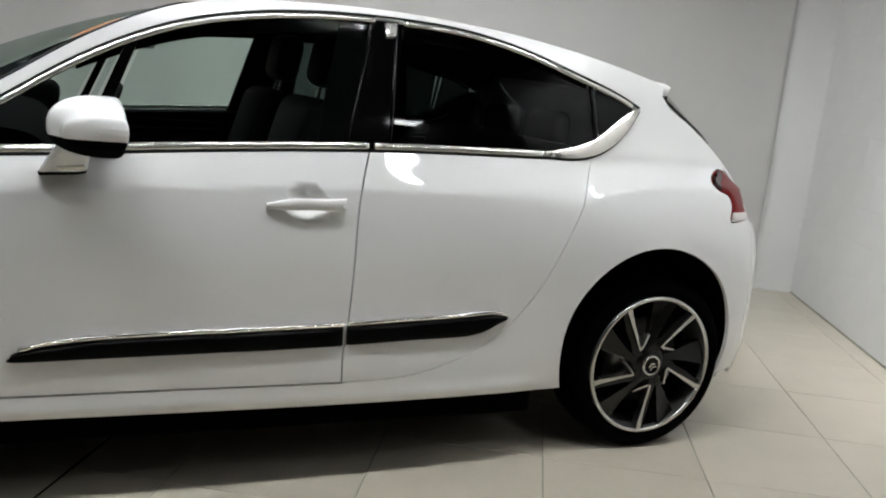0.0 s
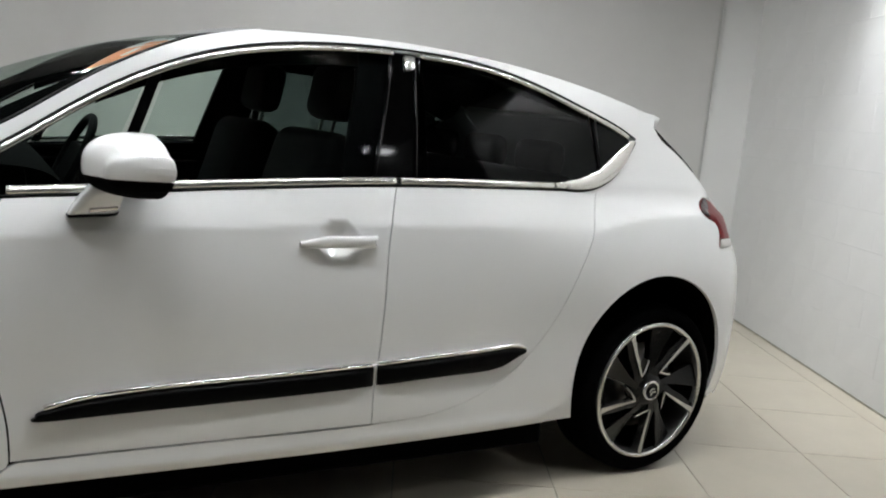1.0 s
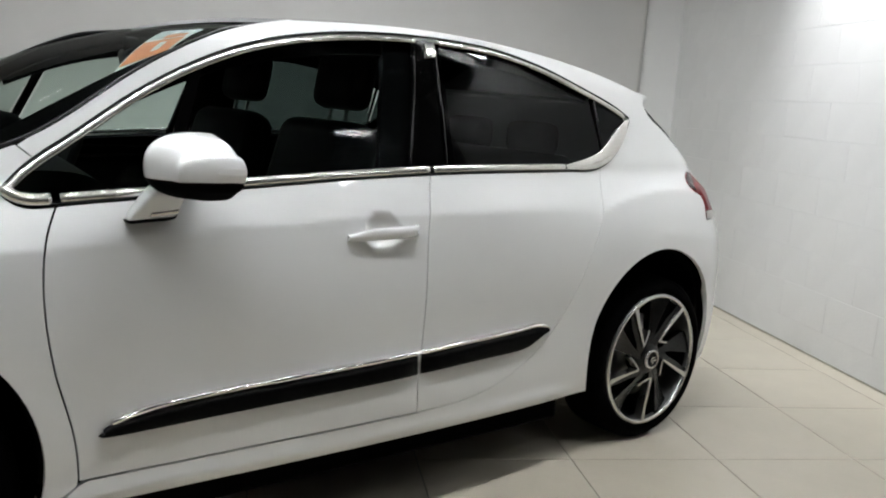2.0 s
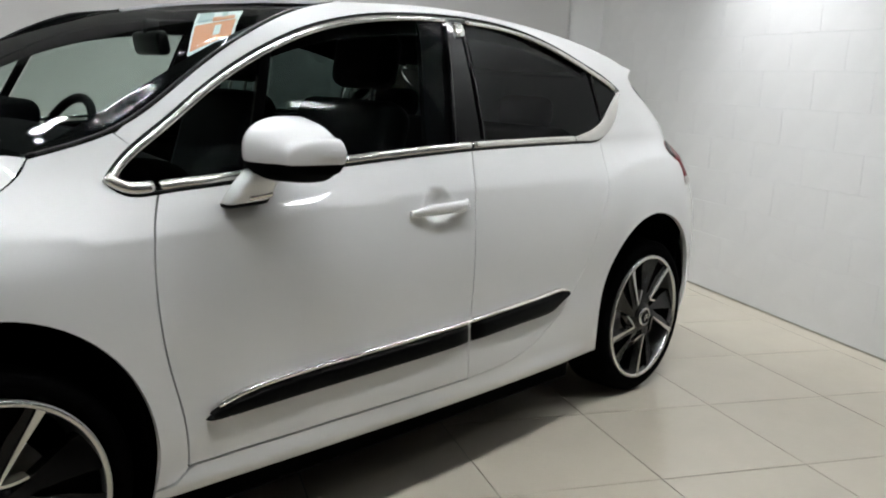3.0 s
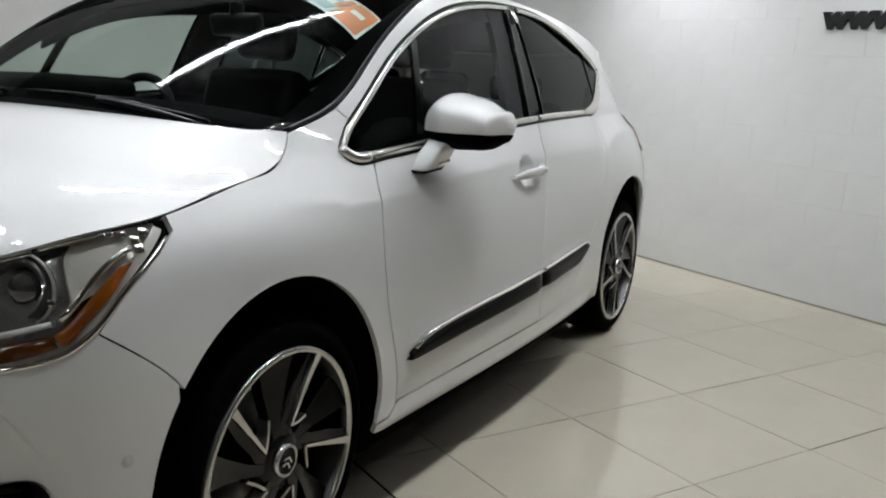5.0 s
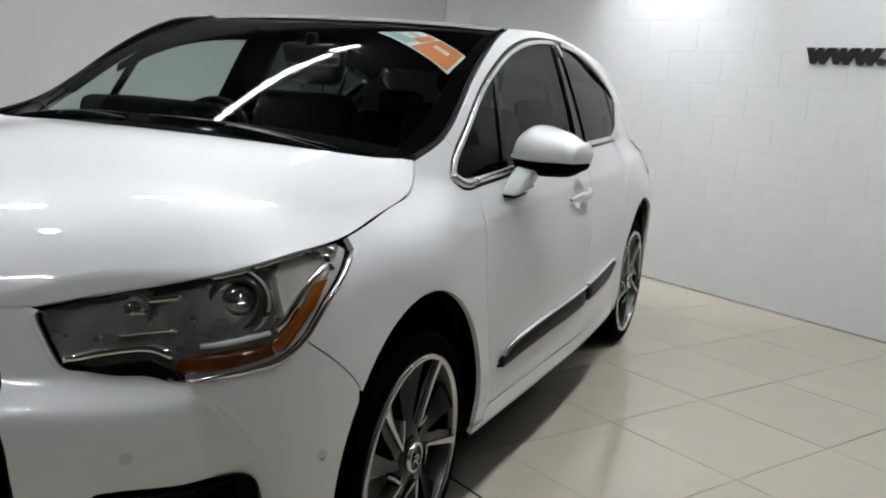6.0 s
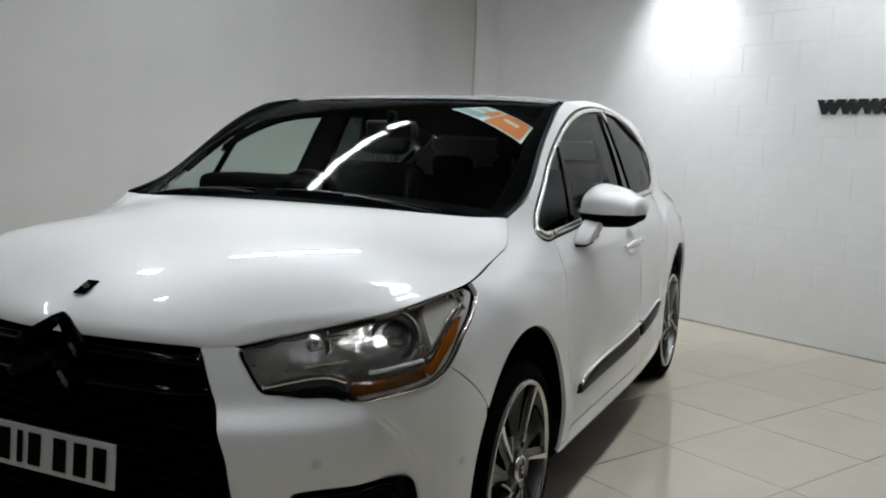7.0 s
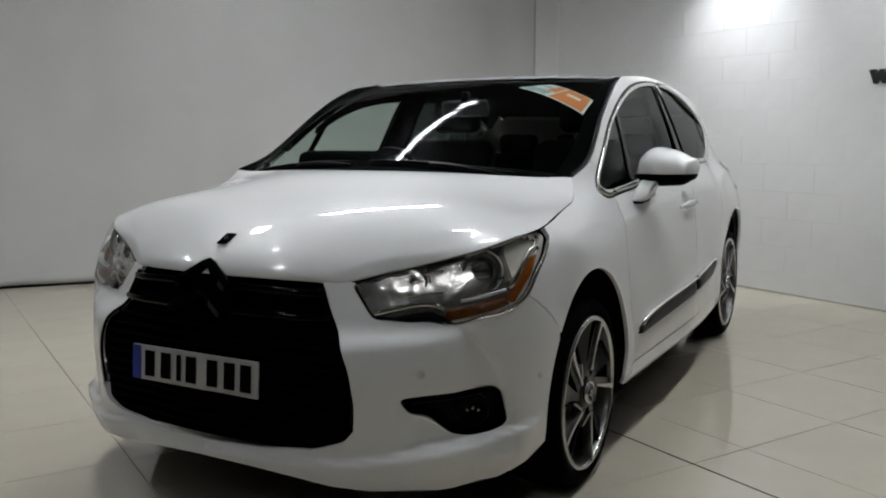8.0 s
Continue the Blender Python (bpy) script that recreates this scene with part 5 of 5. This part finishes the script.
# raised black seal down each side of the windscreen
for side, w in ((1, 0.55), (-1, 1.0)):
    c = flip(curve(E3(WS_EDGE) * (1, 0.985, 1), 0.03), side)
    c[-7:, 2] -= np.linspace(0, 0.016, 7)
    sweep("screen_seal", c, np.tile((-0.35, -0.62 * side, 0.70), (len(c), 1)), [(-0.014 * w, -0.006), (-0.012 * w, 0.006 * w), (0.0, 0.009 * w), (0.012 * w, 0.006 * w), (0.014 * w, -0.006)], BLACK, car)

# wipers
for y0, y1 in ((-0.55, 0.02), (0.10, 0.62)):
    p = [on_screen(0.035 + 0.02 * math.sin(t * 3), y0 + (y1 - y0) * t, 0.009) for t in np.linspace(0, 1, 14)]
    w = new("wiper")
    w.parent = car
    sweep("wiper_blade", p, np.tile((-0.6, 0, 0.8), (14, 1)), [(-0.004, -0.009), (-0.003, 0.003), (0.003, 0.003), (0.004, -0.009)], BLACK, w)
    p = [on_screen(0.0 + 0.03 * t, y0 + (y1 - y0) * 0.55 * t, 0.012 * math.sin(2.2 * t) + 0.003) for t in np.linspace(0, 1, 8)]
    sweep("wiper_arm", p, np.tile((-0.6, 0, 0.8), (8, 1)), [(-0.007, -0.004), (-0.006, 0.004), (0.006, 0.004), (0.007, -0.004)], BLACK, w)
loft("cowl", [(0.20, -0.70, 1.000), (0.36, -0.68, 1.02)], [(0.06, 0, 1.030), (0.16, 0, 1.035)], BLACK, car, n=10, m=6)

sticker = tagged(new("windscreen_sticker"), "white and orange printed price sheet behind the windscreen", "sticker")
sticker.location = (0, 0.04, 0)
ST = np.array([(0.588, -0.636), (0.722, -0.632), (0.935, -0.365), (0.862, -0.240)])


def on_sheet(a, b):
    """A point of the sheet: a along its length, b across."""
    return (ST[0] * (1 - b) + ST[1] * b) * (1 - a) + (ST[3] * (1 - b) + ST[2] * b) * a


def sheet_bit(name, a0, a1, b0, b1, mat, off):
    screen_sheet(name, [on_sheet(a0, b0), on_sheet(a0, b1), on_sheet(a1, b1), on_sheet(a1, b0)], mat, sticker, off)


sheet_bit("sheet", 0, 1, 0, 1, PAPER, -0.010)
sheet_bit("orange_panel", 0.03, 0.52, 0.05, 0.95, ORANGE, -0.0085)
sheet_bit("grey_panel", 0.60, 0.97, 0.08, 0.40, GREYINK, -0.0085)
sheet_bit("print_bar", 0.16, 0.40, 0.52, 0.66, PAPER, -0.007)
sheet_bit("print_bar", 0.62, 0.90, 0.60, 0.72, GREYINK, -0.007)
sheet_bit("print_bar", 0.55, 0.70, 0.42, 0.90, ORANGE, -0.007)

# ---- the room ----
floor = tagged(new("floor", None), "cream polished porcelain tile floor with thin dark joints", "floor", kind="structure")
bm = bmesh.new()
vs = [bm.verts.new(at_wall(n, u, z)) for z in (-0.10, -0.0035) for n, u in ((-7.5, -6.5), (4.4, -6.5), (4.4, 5.6), (-7.5, 5.6))]
for q in ((3, 2, 1, 0), (4, 5, 6, 7), (0, 1, 5, 4), (1, 2, 6, 5), (2, 3, 7, 6), (3, 0, 4, 7)):
    bm.faces.new([vs[i] for i in q])
part("grout_bed", bm, GROUT, floor, "grey grout")


# lettered wall of painted blocks, and plain walls that close the room, the dark three unseen
def wall_box(name, n0, n1, u0, u1, z0, z1, mat, label, bevel=0.0):
    bm = bmesh.new()
    vs = [bm.verts.new(at_wall(n, u, z)) for z in (z0, z1) for n, u in ((n0, u0), (n1, u0), (n1, u1), (n0, u1))]
    for q in ((3, 2, 1, 0), (4, 5, 6, 7), (0, 1, 5, 4), (1, 2, 6, 5), (2, 3, 7, 6), (3, 0, 4, 7)):
        bm.faces.new([vs[i] for i in q])
    return tagged(part(name, bm, mat), label, "wall" if "wall" in name else "ceiling", kind="structure")


wall_sign = wall_box("wall_sign", WALL_N + 0.0025, WALL_N + 0.25, -0.32, CORNER_U + 1.9, -0.1, CEIL, WALLPAINT, "white painted blockwork wall with black letters")
# near-black here only darkens what the car reflects; this stretch is unseen
wall_box("wall_side", WALL_N + 0.0025, WALL_N + 0.25, -6.5, -0.32, -0.1, CEIL, DARKSURROUND, "unseen plain wall, added near-black to keep reflections dark")
wall_box("wall_back", -7.5, WALL_N, 5.65, 5.85, -0.1, CEIL, PLASTER, "plain white plastered wall behind the curtain")
wall_box("wall_left", -7.75, -7.5, -6.5, 5.85, -0.1, CEIL, DARKSURROUND, "unseen plain wall, added near-black to keep reflections dark")
wall_box("wall_front", -7.5, WALL_N, -6.75, -6.5, -0.1, CEIL, DARKSURROUND, "unseen plain wall, added near-black to keep reflections dark")
wall_box("ceiling", -7.75, WALL_N + 0.25, -6.75, 5.85, CEIL, CEIL + 0.15, CEILING, "plain dark painted ceiling")
wall_box("wall_corner", WALL_N - 0.30, WALL_N + 0.0, CORNER_U, CORNER_U + 0.25, 0.0, CEIL, PLASTER, "white boxed-in wall corner beside the curtain")

# dark strip standing in for the shadow gap where the lettered wall meets the floor
gap = wall_box("wall_gap", WALL_N - 0.004, WALL_N + 0.004, -0.32, CORNER_U, -0.004, 0.009, GROUT, "thin dark strip painted as the shadow along the foot of the wall")

# curtain: one hanging sheet with shallow folds
CU = [(3.82, CORNER_U - 0.02), (2.5, CORNER_U + 0.16), (0.5, CORNER_U + 0.52), (-1.5, CORNER_U + 0.86), (-4.0, CORNER_U + 1.15), (-7.4, CORNER_U + 1.5)]
run = curve(CU, 0.03)
zs = np.r_[np.linspace(0.012, 0.3, 6), np.linspace(0.45, CEIL - 0.02, 16)]
rng = np.random.default_rng(4)
ph = rng.uniform(0, 6.28, 8)
v = []
for i, (n, u) in enumerate(run):
    q = i * 0.03
    for z in zs:
        fall = 0.35 + 0.65 * (z / CEIL)
        w = 0.016 * math.sin(q * 5.1 + ph[0] + 0.5 * math.sin(q * 1.3)) + 0.010 * math.sin(q * 12.0 + ph[1] + 0.7 * math.sin(z * 1.3)) + 0.012 * math.sin(q * 2.1 + z * 0.8 + ph[2])
        w = w * fall + 0.006 * math.sin(q * 7 + z * 4.5 + ph[3]) * (1 - z / CEIL)
        v.append(at_wall(n, u + w, z + (0.006 * math.sin(q * 3.0) if z < 0.02 else 0)))
k = len(zs)
f = [(i * k + j, (i + 1) * k + j, (i + 1) * k + j + 1, i * k + j + 1) for i in range(len(run) - 1) for j in range(k - 1)]
cur = mesh_object("curtain", v, f, CLOTH)
tagged(cur, "floor-length white cloth curtain with soft shallow folds", "curtain")
so = cur.modifiers.new("thickness", "SOLIDIFY")
so.thickness = 0.004
run3 = [at_wall(n, u - 0.004, 0.006) for n, u in run]
sweep("curtain_hem", run3, np.tile((0, 0, 1.0), (len(run3), 1)), [(-0.008, -0.006), (-0.008, 0.010), (0.008, 0.010), (0.008, -0.006)], LINER, cur, "dark weighted hem")

# black raised letters on the wall
cu = bpy.data.curves.new("letters", "FONT")
cu.body, cu.size, cu.extrude, cu.bevel_depth, cu.offset, cu.shear = "www.", 0.165, 0.012, 0.001, 0.009, 0.12
cu.space_character = 0.98
tmp = bpy.data.objects.new("letters", cu)
scene.collection.objects.link(tmp)
bpy.context.view_layer.update()
me = bpy.data.meshes.new_from_object(tmp.evaluated_get(bpy.context.evaluated_depsgraph_get()))
bpy.data.objects.remove(tmp)
me.materials.clear()
me.materials.append(SIGN)
sign = new("wall_letters", me)
right = -UW
up = Vector((0, 0, 1))
out = -NW
sign.matrix_basis = Matrix.Translation(at_wall(WALL_N - 0.014, 0.625, 1.542)) @ Matrix((right, up, out)).transposed().to_4x4() @ Matrix.Diagonal((1.22, 1.0, 1.0, 1.0))
tagged(sign, "black raised letters fixed to the white block wall", "sign")

# ceiling tubes, some of them added fill, and the wash light above the lettered wall
def tube_light(x, y, ang, length, z=CEIL, lit=None, trough=False, r=0.017):
    t = new("ceiling_light")
    bm = bmesh.new()
    add_box(bm, 0, 0, -0.03, length + 0.06, 0.075, 0.06, 0.006)
    part("fitting", bm, WHITEMETAL, t)
    v, f = lathe([(0.001, -length / 2), (r, -length / 2 + 0.002), (r, length / 2 - 0.002), (0.001, length / 2)], 16)
    mesh_object("tube", [(b, a, c - 0.085) for a, b, c in v], f, lit or TUBE, t, "lit fluorescent tube")
    for d in (-1, 1):
        box_part("tube_holder", (d * length / 2, 0, -0.075), (0.02, 0.03, 0.05), WHITEMETAL, t, 0.003)
        # added sides that cut the light off the upper walls
        if trough:
            box_part("reflector_side", (0, d * 0.095, -0.065), (length + 0.06, 0.003, 0.135), WHITEMETAL, t, 0.001, rot=(d * 22, 0, 0))
    t.matrix_basis = pose(x, y, z, 0, 0, ang)
    return tagged(t, "unseen white ceiling light with added trough sides and one lit tube" if trough else "white batten ceiling light with one lit tube", "ceiling light", "ceiling tube lights")


for x, y, ang, ln in ((1.66, 1.32, -16, 1.15), (2.47, 1.17, -12.7, 0.26)):
    tube_light(x, y, ang, ln, lit=BROADTUBE, r=0.034)
tube_light(-3.1, -2.2, -12.7, 0.40)
# x 1.52 and 0.45 follow streaks in the paint; the rest are added unseen fill
for x, y, ln in ((0.0, -1.5, 1.35), (1.52, -1.55, 1.2), (3.25, -1.5, 0.9), (0.45, -0.20, 0.5), (-2.3, 0.3, 0.6), (-1.4, 3.4, 1.2)):
    tube_light(x, y, -12.7, ln, lit=DIMTUBE, trough=True)


def panel_light(x, y, w, d, mat, label, ang=0.0):
    p = new("ceiling_panel")
    box_part("frame", (0, 0, -0.02), (w + 0.05, d + 0.05, 0.04), WHITEMETAL, p, 0.004)
    box_part("diffuser", (0, 0, -0.042), (w, d, 0.008), mat, p, 0.002, label="lit white diffuser")
    p.matrix_basis = pose(x, y, CEIL, 0, 0, ang)
    return tagged(p, label, "ceiling light")


panel_light(0.20, 1.70, 0.20, 0.20, TUBE, "small square lit ceiling panel in a white frame")
panel_light(-0.64, 0.91, 0.09, 0.09, TUBE, "tiny square lit ceiling panel in a white frame")
panel_light(2.92, -3.03, 0.46, 0.09, SMALLPANEL, "oblong lit ceiling panel in a white frame")
spot_at = at_wall(WALL_N - 0.55, 1.72, CEIL - 0.10)
sp = bpy.data.lights.new("wall_spot", "SPOT")
sp.energy, sp.spot_size, sp.spot_blend, sp.shadow_soft_size, sp.color = 165, radians(75), 0.9, 0.06, (0.96, 0.98, 1.0)
so = new("wall_spot", sp)
so.matrix_basis = look(spot_at, at_wall(WALL_N, 1.72, 1.75))
can = new("spot_fitting")
v, f = lathe([(0.05, -0.09), (0.055, -0.09), (0.055, 0.07), (0.04, 0.075), (0.001, 0.075)], 24)
rot = (spot_at - at_wall(WALL_N, 1.72, 1.75)).normalized().to_track_quat("Y", "Z").to_matrix().to_4x4()
mesh_object("spot_can", [Matrix.Translation(spot_at) @ rot @ (Vector(q) + Vector((0, 0.03, 0))) for q in v], f, WHITEMETAL, can)
bm = bmesh.new()
add_box(bm, spot_at.x, spot_at.y, CEIL - 0.02, 0.06, 0.06, 0.04, 0.004)
part("spot_mount", bm, WHITEMETAL, can)
tagged(can, "white spotlight on the ceiling aimed at the lettered wall", "spotlight")

# ---- pieces: floor tiles and wall blocks ----
TS = 0.5695
us = [-0.231 + TS * j for j in range(-11, 11)]
ns = [1.722 + TS * k for k in range(-1, 5)] + [0.862 - TS * k for k in range(0, 15)]
ns = sorted(ns) + [WALL_N + 0.003]
shapes, rest = {}, []
for n0, n1 in zip(ns, ns[1:]):
    for u0, u1 in zip(us, us[1:]):
        if n0 > WALL_N or u0 > 5.5:
            continue
        w, dd = n1 - n0 - 0.0035, u1 - u0 - 0.0035
        c = at_wall((n0 + n1) / 2, (u0 + u1) / 2, -0.005)
        if -2.6 < n0 and -3.7 < u0 < 2.9:
            key = round(w, 3)
            if key not in shapes:
                bm = bmesh.new()
                add_box(bm, 0, 0, 0, w, dd, 0.010, 0.0012, seg=1)
                shapes[key] = part("tile", bm, TILE, floor)
                t = shapes[key]
            else:
                t = new("tile", shapes[key].data)
                t.parent = floor
            t.matrix_basis = Matrix.Translation(c) @ Matrix.Rotation(TURN, 4, "Z") @ pose(0, 0, random.uniform(-0.0003, 0.0003), random.uniform(-0.06, 0.06), random.uniform(-0.06, 0.06), 0)
        else:
            rest.append((c, w, dd))
bm = bmesh.new()
for c, w, dd in rest:
    m = Matrix.Translation(c) @ Matrix.Rotation(TURN, 4, "Z")
    q = [bm.verts.new(m @ Vector((sx * w / 2, sy * dd / 2, sz * 0.005))) for sz in (-1, 1) for sx, sy in ((-1, -1), (1, -1), (1, 1), (-1, 1))]
    for k in ((4, 5, 6, 7), (0, 1, 5, 4), (1, 2, 6, 5), (2, 3, 7, 6), (3, 0, 4, 7)):
        bm.faces.new([q[i] for i in k])
tagged(part("outer_tiles", bm, TILE, floor), kind="stuff")

bm = bmesh.new()
add_box(bm, 0, 0, 0, 0.0075, 9.0, 0.004)
bmesh.ops.transform(bm, matrix=Matrix.Translation(at_wall(0.862, -0.6, -0.0012)) @ Matrix.Rotation(TURN, 4, "Z"), verts=bm.verts)
part("movement_joint", bm, RUBBER, floor, "dark rubber joint between two fields of tiles")

BH, BL = 0.207, 0.432
shared = None
for j in range(-8, 8):
    z0 = 1.807 + BH * j
    if z0 + BH < 0.02 or z0 > CEIL:
        continue
    for i in range(-8, 9):
        u0 = 0.80 + BL * (i + (0.5 if j % 2 else 0.0))
        if u0 > CORNER_U - 0.01 or u0 < -0.40:
            continue
        if shared is None:
            bm = bmesh.new()
            add_box(bm, 0, 0, 0, 0.03, BL - 0.0012, BH - 0.0022, 0.0012, seg=1)
            shared = part("block", bm, WALLPAINT, wall_sign)
            t = shared
        else:
            t = new("block", shared.data)
            t.parent = wall_sign
        t.matrix_basis = Matrix.Translation(at_wall(WALL_N + 0.0155 + random.uniform(-0.0004, 0.0004), u0 + BL / 2, z0 + BH / 2)) @ Matrix.Rotation(TURN, 4, "Z") @ pose(0, 0, 0, 0, random.uniform(-0.06, 0.06), random.uniform(-0.05, 0.05))
